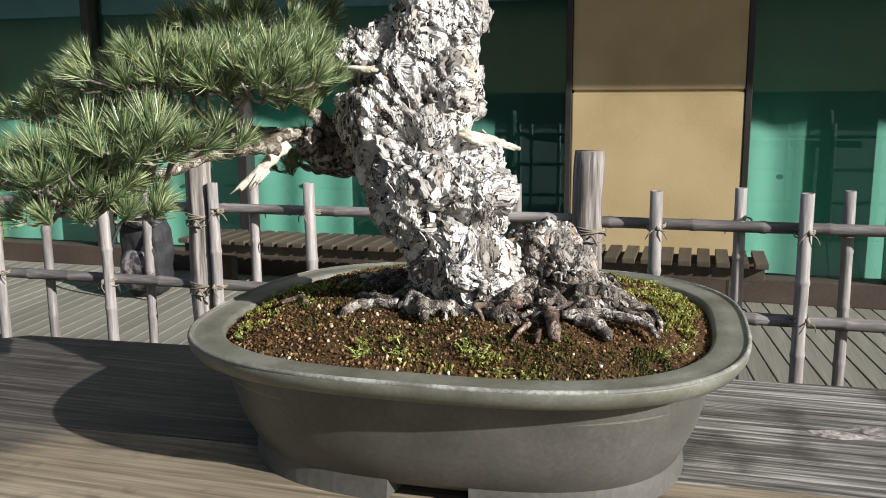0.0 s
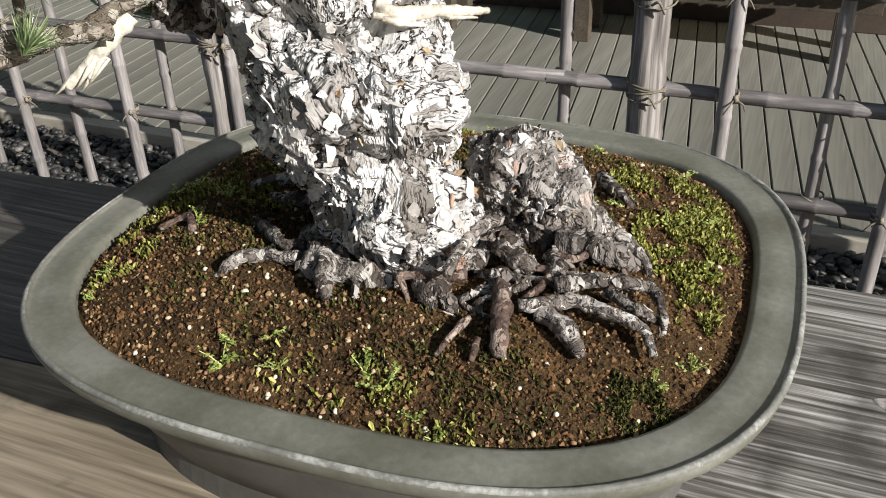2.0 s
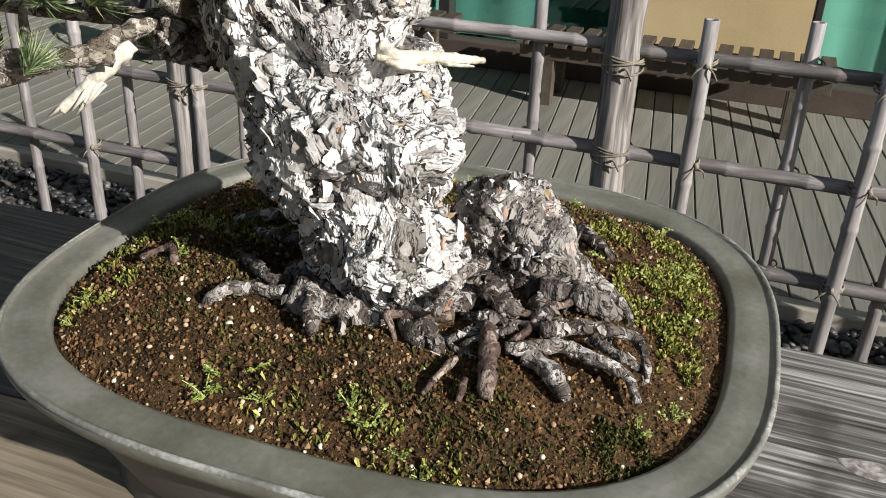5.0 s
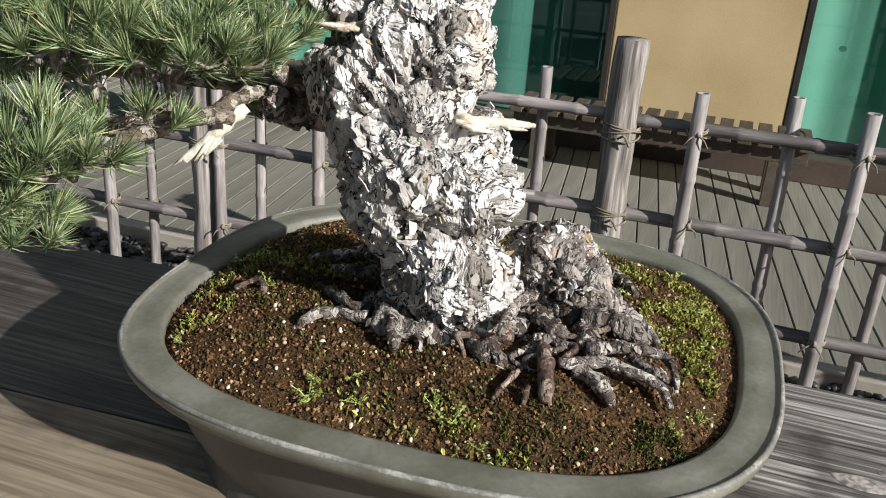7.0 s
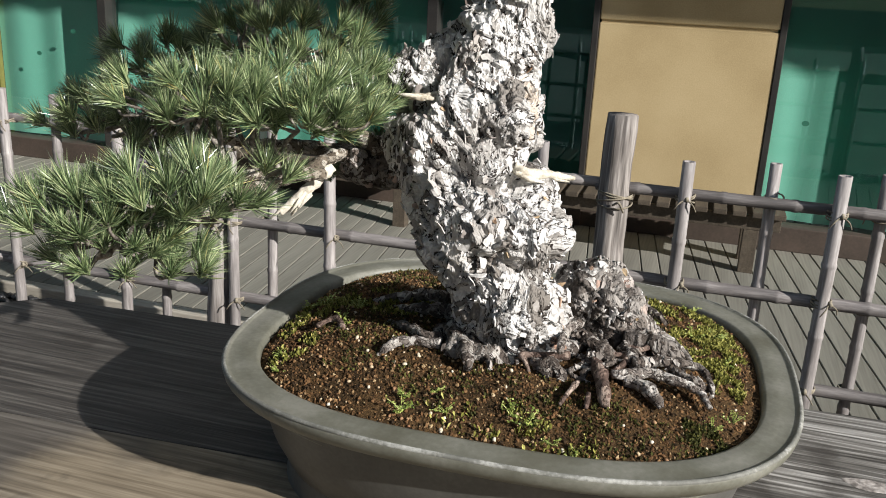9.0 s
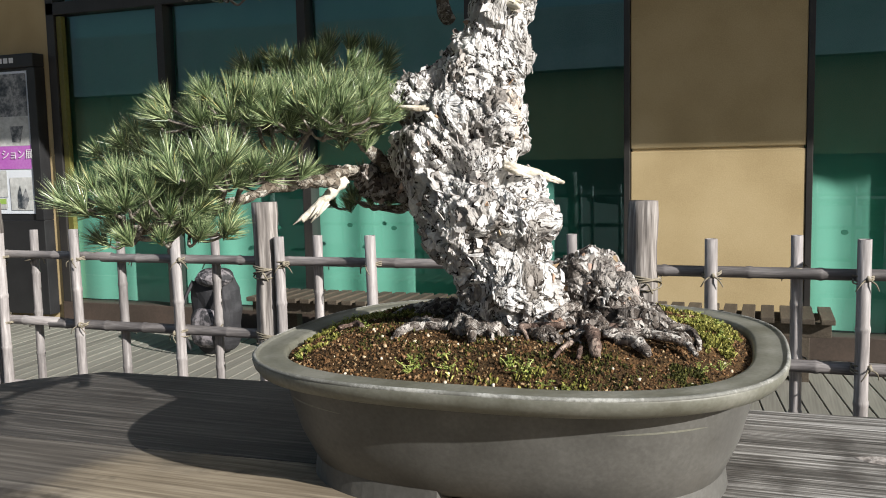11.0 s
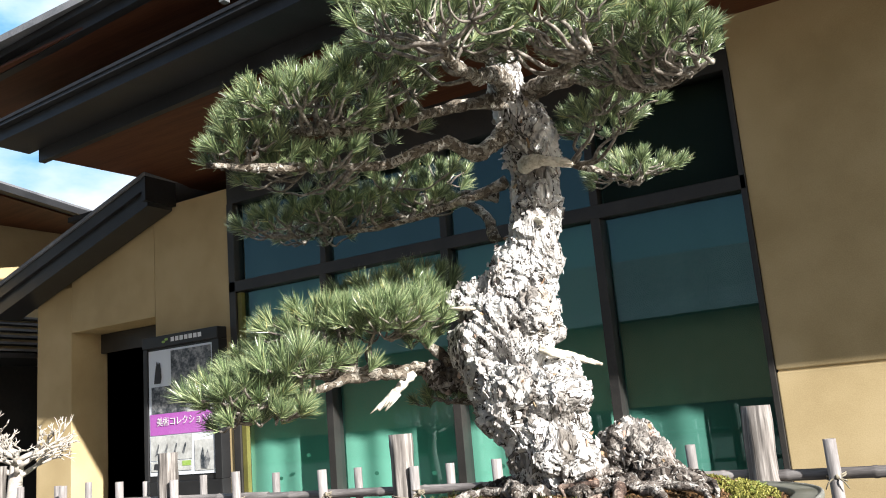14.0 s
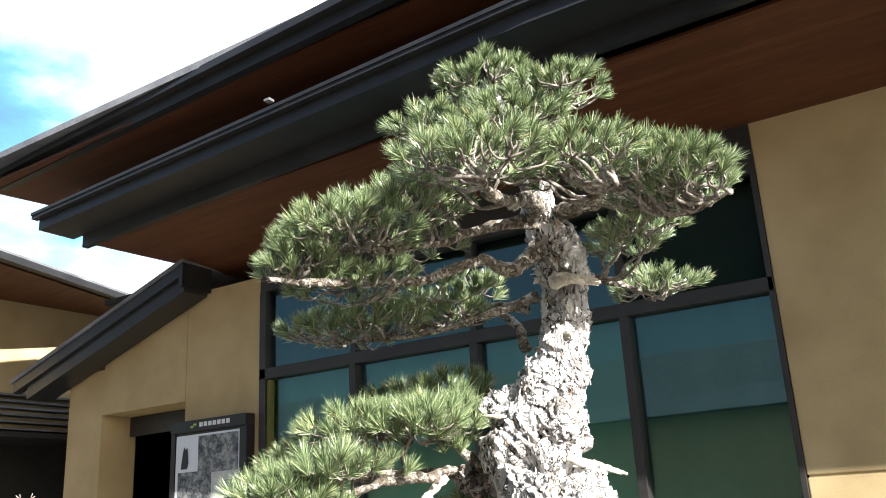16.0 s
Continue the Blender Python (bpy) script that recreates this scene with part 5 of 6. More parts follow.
KNOB = [((0.114, 0.05, 1.078), (0.058, 0.062, 0.056), 2), ((0.148, 0.045, 1.058), (0.040, 0.05, 0.048), 15)]
LOW = [((-0.03, -0.058, 1.028), (0.065, 0.035, 0.02), 17), ((0.05, -0.045, 1.032), (0.06, 0.045, 0.026), 18), ((0.09, 0.10, 1.04), (0.07, 0.06, 0.045), 5), ((0.165, 0.05, 1.03), (0.04, 0.045, 0.036), 3), ((-0.05, 0.09, 1.03), (0.07, 0.06, 0.025), 6), ((0.09, 0.015, 1.022), (0.05, 0.04, 0.025), 8), ((0.2, 0.015, 1.02), (0.035, 0.028, 0.018), 12)]
def lumps(rows):
    return [lump((c[0], c[1], c[2] - TZ), r, s) for c, r, s in rows]
trunk = bark_part("trunk", [barky(up(TRUNK), 300, 1.7), *lumps(LUMPS)], HEART, tree, "thick leaning trunk of layered silver bark")
# dark root bark reused here to paint in the shadow this knot lies in
bark_part("branch_base", lumps(BASE), CROWN, tree, "knotted base of the low branch, its shade painted as dark bark")
knob = bark_part("root_knob", lumps(KNOB), KNOB_BARK, tree, "rounded silver-grey root knob")
crown = bark_part("root_crown", lumps(LOW), CROWN, tree, "dark knotted root crown")

def plates(me, count, seed, size, lo=-1.0, hi=9.0, curl=1.0):
    """Flakes of bark laid like worn shingles over a surface, each ragged, bent and lifted along one side."""
    rnd = random.Random(seed)
    me.calc_loop_triangles()
    co = np.array([v.co for v in me.vertices])
    tri = np.array([t.vertices for t in me.loop_triangles])
    a, b, c = co[tri[:, 0]], co[tri[:, 1]], co[tri[:, 2]]
    nrm = np.cross(b - a, c - a)
    area = np.linalg.norm(nrm, axis=1)
    mid = (a + b + c) / 3
    area = area * ((mid[:, 2] > lo) & (mid[:, 2] < hi))
    cum = np.cumsum(area)
    pile = Pile()
    for k in range(count):
        i = int(np.searchsorted(cum, rnd.random() * cum[-1]))
        u, w = rnd.random(), rnd.random()
        if u + w > 1:
            u, w = 1 - u, 1 - w
        p = Vector(a[i] + u * (b[i] - a[i]) + w * (c[i] - a[i]))
        n = Vector(nrm[i]).normalized()
        # plates follow a slowly wandering grain
        swirl = 1.6 * noise.noise(p * 9 + Vector((seed, 0, 0)))
        g = Vector((math.sin(swirl), 0.3 * math.sin(swirl * 2), math.cos(swirl)))
        t = (g - n * g.dot(n))
        if t.length < 0.1:
            continue
        t.normalize()
        s = n.cross(t)
        ln = size * rnd.choice((0.5, 0.7, 0.9, 1.2, 1.7)) * rnd.uniform(0.8, 1.2)
        wd = ln * rnd.uniform(0.4, 0.8)
        th = rnd.uniform(0.0007, 0.0016)
        turn = rnd.uniform(0, 6.283)
        tip = curl * rnd.uniform(0.03, 0.3)
        m = rnd.choice((7, 8, 9))
        top, low = [], []
        for j in range(m):
            ang = 2 * math.pi * (j + rnd.uniform(-0.35, 0.35)) / m
            rr = rnd.uniform(0.45, 1.2)
            x, y = math.cos(ang) * wd * rr, math.sin(ang) * ln * rr
            e = (x * math.cos(turn) + y * math.sin(turn)) / ln
            z = th + ln * tip * (0.25 + e) + 0.3 * ln * tip * max(0.0, e) ** 2 + rnd.uniform(-0.0008, 0.0012)
            top.append(p + s * x + t * y + n * z)
            low.append(p + s * x * 0.93 + t * y * 0.93 + n * (z - th))
        cc, cl = p + n * (th + 0.25 * ln * tip), p + n * (0.25 * ln * tip - 0.0004)
        fs = [(j, (j + 1) % m, 2 * m) for j in range(m)] + [(j + m, (j + 1) % m + m, (j + 1) % m, j) for j in range(m)] + [((j + 1) % m + m, j + m, 2 * m + 1) for j in range(m)]
        pile.add([*top, *low, cc, cl], fs)
    return pile
tagged(part("bark", plates(trunk.data, 1700, 5, 0.0064, lo=1.03 - TZ, hi=1.80 - TZ).mesh("bark_plates", FLAKE), FLAKE, trunk, "silver-grey flaking bark plates"), kind="stuff")

tagged(part("bark", plates(knob.data, 200, 6, 0.0058).mesh("bark_plates", FLAKE), FLAKE, knob), kind="stuff")
tagged(part("bark", plates(crown.data, 300, 8, 0.0050).mesh("bark_plates", FLAKE_DARK), FLAKE_DARK, crown), kind="stuff")

# surface roots, spread over the soil
LAID = [
    ([(-0.067, -0.104, 1.032, 0.0085), (-0.101, -0.107, 1.032, 0.0079), (-0.126, -0.116, 1.03, 0.0079), (-0.136, -0.13, 1.024, 0.0073), (-0.146, -0.134, 1.012, 0.0049)], ROOT_PALE),
    ([(-0.072, -0.082, 1.034, 0.0079), (-0.1, -0.083, 1.033, 0.0079), (-0.14, -0.049, 1.027, 0.0073), (-0.187, -0.015, 1.012, 0.0055)], ROOT),
    ([(-0.064, -0.063, 1.042, 0.0134), (-0.039, -0.108, 1.041, 0.0116), (-0.02, -0.139, 1.033, 0.0092), (-0.022, -0.135, 1.012, 0.0055)], ROOT),
    ([(-0.059, -0.106, 1.03, 0.0159), (-0.018, -0.106, 1.029, 0.0159), (0.014, -0.1, 1.025, 0.0146), (0.052, -0.096, 1.012, 0.0098)], ROOT),
    ([(-0.026, -0.103, 1.038, 0.0061), (-0.032, -0.065, 1.038, 0.0067), (-0.022, -0.043, 1.035, 0.0073), (0.002, -0.048, 1.027, 0.0067), (0.006, -0.025, 1.012, 0.0049)], ROOT_PALE),
    ([(0.042, -0.072, 1.034, 0.0085), (0.067, -0.092, 1.033, 0.0104), (0.091, -0.112, 1.027, 0.0098), (0.113, -0.121, 1.012, 0.0055)], ROOT),
    ([(0.094, -0.113, 1.054, 0.0055), (0.09, -0.053, 1.054, 0.0067), (0.096, -0.005, 1.051, 0.0079), (0.112, 0.019, 1.045, 0.0079), (0.137, 0.007, 1.032, 0.0073), (0.15, 0.002, 1.012, 0.0061)], ROOT_PALE),
    ([(0.13, -0.061, 1.034, 0.0092), (0.147, -0.111, 1.033, 0.0104), (0.156, -0.148, 1.027, 0.0104), (0.161, -0.163, 1.012, 0.0079)], ROOT_PINK),
    ([(0.122, -0.131, 1.024, 0.0043), (0.116, -0.158, 1.022, 0.0043), (0.108, -0.178, 1.012, 0.0024)], ROOT_PINK),
    ([(0.14, -0.156, 1.024, 0.0043), (0.14, -0.175, 1.012, 0.003)], ROOT_PINK),
    ([(0.162, -0.111, 1.034, 0.0079), (0.19, -0.097, 1.034, 0.0079), (0.213, -0.087, 1.033, 0.0079), (0.239, -0.091, 1.029, 0.0073), (0.269, -0.093, 1.023, 0.0067), (0.285, -0.116, 1.012, 0.0043)], ROOT_PALE),
    ([(0.181, -0.107, 1.028, 0.0092), (0.204, -0.119, 1.027, 0.0104), (0.218, -0.133, 1.023, 0.0092), (0.227, -0.139, 1.012, 0.0049)], ROOT_PALE),
    ([(0.186, -0.074, 1.038, 0.0085), (0.216, -0.056, 1.038, 0.0085), (0.244, -0.046, 1.036, 0.0079), (0.27, -0.045, 1.032, 0.0067), (0.283, -0.068, 1.025, 0.0055), (0.287, -0.081, 1.012, 0.003)], ROOT),
    ([(0.23, -0.057, 1.03, 0.0061), (0.255, -0.073, 1.029, 0.0061), (0.27, -0.075, 1.025, 0.0055), (0.283, -0.068, 1.012, 0.003)], ROOT),
    ([(0.164, -0.001, 1.04, 0.0159), (0.193, 0.007, 1.039, 0.0177), (0.223, 0.005, 1.032, 0.0146), (0.242, 0.017, 1.012, 0.0079)], KNOB_BARK),
    ([(0.168, -0.017, 1.034, 0.0116), (0.182, -0.049, 1.031, 0.0098), (0.186, -0.047, 1.012, 0.0055)], ROOT),
    ([(0.171, 0.173, 1.032, 0.0073), (0.203, 0.136, 1.03, 0.0067), (0.219, 0.144, 1.012, 0.0037)], ROOT),
    ([(0.032, 0.128, 1.038, 0.0061), (0.052, 0.158, 1.035, 0.0067), (0.073, 0.206, 1.012, 0.0055)], ROOT),
    ([(0.117, -0.031, 1.042, 0.011), (0.144, -0.046, 1.038, 0.0122), (0.162, -0.026, 1.012, 0.0098)], ROOT),
    ([(0.054, -0.088, 1.028, 0.0122), (0.077, -0.116, 1.026, 0.011), (0.095, -0.105, 1.012, 0.0073)], ROOT),
]
ROOTS = [
    ([(-0.262, -0.075, 0.006), (-0.255, -0.045, 0.007), (-0.238, -0.05, 0.008), (-0.222, -0.075, 0.007)], 0.012, ROOT_PINK),
    ([(-0.1, 0.05, 0.02), (-0.15, 0.06, 0.014), (-0.2, 0.045, 0.009), (-0.235, 0.06, 0.005)], 0.01, ROOT),
    ([(-0.07, 0.0, 0.02), (-0.11, 0.0, 0.015), (-0.15, 0.005, 0.010), (-0.18, 0.03, 0.006)], 0.012, ROOT),
    ([(0.16, 0.06, 0.02), (0.21, 0.05, 0.014), (0.245, 0.03, 0.009), (0.262, 0.0, 0.006)], 0.012, ROOT),
    ([(0.08, 0.13, 0.02), (0.12, 0.17, 0.012), (0.15, 0.2, 0.006)], 0.01, ROOT),
    ([(-0.03, 0.12, 0.02), (-0.06, 0.17, 0.012), (-0.1, 0.2, 0.006)], 0.01, ROOT),
]
rr_ = random.Random(21)
for k in range(9):
    # thinner roots that cross and dive between the large ones, mostly on the sunny side
    a = rr_.uniform(-1.45, 0.3) if k < 7 else rr_.uniform(2.6, 3.9)
    r0, r1 = rr_.uniform(0.06, 0.12), rr_.uniform(0.14, 0.2)
    bend_, x0, y0 = rr_.uniform(-0.5, 0.5), 0.07, -0.005
    pts = []
    for j in range(5):
        e = j / 4
        rad, ang = r0 + (r1 - r0) * e, a + bend_ * e + 0.16 * math.sin(e * 7 + k)
        pts.append((x0 + rad * math.cos(ang), y0 + 0.72 * rad * math.sin(ang), rr_.uniform(0.0055, 0.0085) * (1 - 0.45 * e)))
    ROOTS.append((pts, rr_.uniform(0.008, 0.02), rr_.choice((ROOT, ROOT_PINK, ROOT_PALE))))
courses = [(up(rows), mat) for rows, mat in LAID]
for pts, lift, mat in ROOTS:
    rows = []
    for j, (x, y, r) in enumerate(pts):
        e = j / (len(pts) - 1)
        rows.append((x, y, soil_z(x, y) - TZ + 0.9 * lift * (1 - e ** 3) - (0.006 if e == 1 else 0), r * 0.75))
    courses.append((rows, mat))
for i, (rows, mat) in enumerate(courses):
    sm = [(*q[:3], 0.86 * q[3] * (1 + 0.2 * noise.noise(Vector((q[0] * 90, q[1] * 90, i))))) for q in smoothed(rows, 7)]
    o = part("root", mesh("root", *tube(sm, 14, 0.5, i * 1.3, 75), mat, True), mat, tree, "pinkish peeled root" if mat is ROOT_PINK else "")
    if mat in (ROOT, KNOB_BARK) and len(rows) > 2:
        tagged(part("bark", plates(o.data, 26, 60 + i, 0.0036).mesh("bark_plates", FLAKE_DARK), FLAKE_DARK, o), kind="stuff")

# deadwood stubs
def stub(name, rows, seed, label, sides=18):
    """A torn branch end: a ribbed, flattened tube that frays into splinters at its tip."""
    sm = smoothed(up(rows), 8)
    v, f = tube(sm, sides, 0.38, seed, 120)
    pile = Pile()
    pile.add(v, f)
    rs = random.Random(seed)
    tip, back = Vector(sm[-1][:3]), Vector(sm[-12][:3])
    d = (tip - back).normalized()
    for k in range(5):
        off = Vector((rs.uniform(-1, 1), rs.uniform(-1, 1), rs.uniform(-1, 1))) * sm[-12][3] * 0.7
        a = back + off + d * rs.uniform(-0.02, 0.0)
        b = a + d * rs.uniform(0.025, 0.045) + off * rs.uniform(0.0, 0.8)
        pile.add(*tube([(*a, 0.003), (*((a + b) / 2), 0.0032), (*b, 0.0008)], 5, 0.5, seed + k, 120))
    return part(name, pile.mesh(name, JIN, True), JIN, tree, label)
stub("dead_stub", [(0.0, -0.03, 1.268, 0.0075), (0.018, -0.028, 1.262, 0.007), (0.036, 0.016, 1.253, 0.0062), (0.05, 0.055, 1.244, 0.0054), (0.062, 0.092, 1.236, 0.003)], 1, "splintered cream deadwood stub")
stub("dead_stub", [(0.004, -0.036, 1.262, 0.004), (0.02, -0.034, 1.256, 0.0036), (0.036, -0.008, 1.247, 0.0016)], 9, "splintered cream deadwood stub")
stub("dead_stub", [(-0.248, -0.066, 1.25, 0.0095), (-0.258, -0.08, 1.236, 0.0088), (-0.272, -0.094, 1.217, 0.0078), (-0.287, -0.106, 1.2, 0.0066), (-0.299, -0.116, 1.188, 0.004)], 2, "bleached cream deadwood branch stub")
stub("dead_stub", [(-0.268, -0.092, 1.216, 0.005), (-0.272, -0.102, 1.206, 0.004), (-0.276, -0.108, 1.197, 0.002)], 3, "bleached cream deadwood branch stub")
stub("dead_stub", [(-0.01, 0.01, 1.615, 0.015), (0.02, -0.045, 1.602, 0.014), (0.05, -0.055, 1.597, 0.011), (0.082, -0.04, 1.59, 0.008), (0.10, -0.03, 1.585, 0.004)], 4, "grey bleached deadwood stub")
stub("dead_stub", [(-0.02, 0.03, 1.515, 0.012), (0.0, 0.01, 1.508, 0.009), (0.02, -0.005, 1.5, 0.003)], 5, "small bleached deadwood stub")

stub("dead_stub", [(-0.105, -0.04, 1.356, 0.005), (-0.117, -0.060, 1.354, 0.0045), (-0.126, -0.068, 1.353, 0.004), (-0.136, -0.072, 1.354, 0.002)], 6, "short cream deadwood stub")

# limbs: (rows of x, y, z, radius); foliage pads: (centre, radii, tufts, limb)
BOUGHS = {
    "low": [(-0.15, 0.04, 1.265, 0.034), (-0.192, 0.04, 1.252, 0.024), (-0.228, -0.01, 1.258, 0.0125), (-0.25, -0.07, 1.262, 0.011), (-0.262, -0.12, 1.248, 0.0105), (-0.285, -0.2, 1.243, 0.009), (-0.31, -0.27, 1.226, 0.008), (-0.35, -0.31, 1.205, 0.009), (-0.45, -0.33, 1.183, 0.006)],
    "low_up": [(-0.2, 0.0, 1.265, 0.015), (-0.215, -0.05, 1.295, 0.010), (-0.225, -0.09, 1.32, 0.008), (-0.24, -0.13, 1.34, 0.007)],
    "low_mid": [(-0.245, -0.10, 1.246, 0.011), (-0.28, -0.17, 1.255, 0.009), (-0.33, -0.24, 1.255, 0.009), (-0.4, -0.29, 1.25, 0.006)],
    "low_back": [(-0.17, 0.06, 1.30, 0.02), (-0.22, 0.1, 1.35, 0.012), (-0.3, 0.12, 1.4, 0.007)],
    "low_far": [(-0.22, 0.02, 1.25, 0.016), (-0.3, -0.02, 1.262, 0.011), (-0.4, -0.06, 1.268, 0.008), (-0.5, -0.1, 1.285, 0.006), (-0.58, -0.08, 1.31, 0.004)],
    "low_under": [(-0.17, 0.03, 1.235, 0.018), (-0.2, 0.08, 1.2, 0.01), (-0.26, 0.1, 1.195, 0.006), (-0.32, 0.1, 1.21, 0.003)],
    "left": [(-0.02, 0.0, 1.70, 0.026), (-0.035, -0.06, 1.652, 0.019), (-0.055, -0.105, 1.622, 0.016), (-0.085, -0.17, 1.636, 0.012), (-0.15, -0.255, 1.59, 0.010), (-0.19, -0.35, 1.58, 0.0075), (-0.24, -0.43, 1.57, 0.009), (-0.33, -0.49, 1.58, 0.005)],
    "left_up": [(-0.012, -0.03, 1.735, 0.02), (-0.06, -0.16, 1.70, 0.012), (-0.11, -0.26, 1.655, 0.009), (-0.17, -0.36, 1.63, 0.009), (-0.23, -0.41, 1.635, 0.006)],
    "front": [(-0.01, -0.03, 1.745, 0.024), (0.015, -0.13, 1.745, 0.018), (0.04, -0.25, 1.70, 0.013), (0.06, -0.36, 1.675, 0.009), (0.08, -0.43, 1.68, 0.005)],
    "right": [(-0.01, -0.01, 1.73, 0.026), (0.05, -0.01, 1.752, 0.02), (0.12, 0.0, 1.752, 0.015), (0.2, 0.02, 1.718, 0.012), (0.27, 0.02, 1.70, 0.009), (0.36, -0.01, 1.712, 0.004)],
    "right_front": [(0.03, -0.03, 1.745, 0.018), (0.1, -0.1, 1.72, 0.012), (0.17, -0.2, 1.69, 0.009), (0.24, -0.26, 1.68, 0.005)],
    "right_low": [(-0.01, 0.05, 1.65, 0.014), (0.03, 0.15, 1.64, 0.009), (0.06, 0.25, 1.635, 0.007), (0.11, 0.31, 1.61, 0.004)],
    "back": [(-0.10, 0.06, 1.58, 0.013), (-0.18, 0.05, 1.60, 0.0085), (-0.3, 0.02, 1.58, 0.006), (-0.42, 0.0, 1.57, 0.0045), (-0.56, 0.0, 1.575, 0.003)],
    "back_up": [(-0.12, 0.07, 1.50, 0.014), (-0.16, 0.1, 1.57, 0.011), (-0.24, 0.11, 1.62, 0.008), (-0.33, 0.1, 1.63, 0.004)],
    "left_under": [(-0.06, 0.03, 1.60, 0.014), (-0.14, 0.0, 1.575, 0.010), (-0.25, -0.05, 1.545, 0.007), (-0.36, -0.1, 1.535, 0.005), (-0.46, -0.14, 1.54, 0.003)],
    "apex": [(-0.008, -0.05, 1.78, 0.02), (-0.02, -0.13, 1.85, 0.013), (-0.02, -0.18, 1.90, 0.009), (-0.02, -0.2, 1.96, 0.005)],
    "apex_right": [(-0.008, -0.06, 1.79, 0.018), (0.05, -0.12, 1.84, 0.011), (0.11, -0.16, 1.88, 0.007), (0.15, -0.17, 1.91, 0.004)],
    "apex_left": [(-0.01, -0.08, 1.80, 0.018), (-0.07, -0.16, 1.83, 0.011), (-0.12, -0.22, 1.86, 0.007), (-0.15, -0.24, 1.88, 0.004)],
}
limb_points = {}
for k, (key, rows) in enumerate(BOUGHS.items()):
    sm = smoothed(up(rows), 7)
    sm = [np.array([q[0] + 0.004 * noise.noise(Vector((q[2] * 30, k, 0))), q[1] + 0.004 * noise.noise(Vector((q[0] * 30, k, 5))), q[2] + 0.004 * noise.noise(Vector((q[1] * 30, k, 9))), 0.86 * q[3] * (1 + 0.2 * noise.noise(Vector((q[0] * 60, q[1] * 60, k))))]) for q in sm]
    limb_points[key] = sm
    o = part("limb", mesh("limb", *tube(sm, 11, 0.45, k * 2.1, 80), LIMB, True), LIMB, tree)
    if rows[0][3] > 0.022 and key not in ("low", "left_up"):
        tagged(part("bark", plates(o.data, 60, 90 + k, 0.0035).mesh("bark_plates", FLAKE), FLAKE, o), kind="stuff")
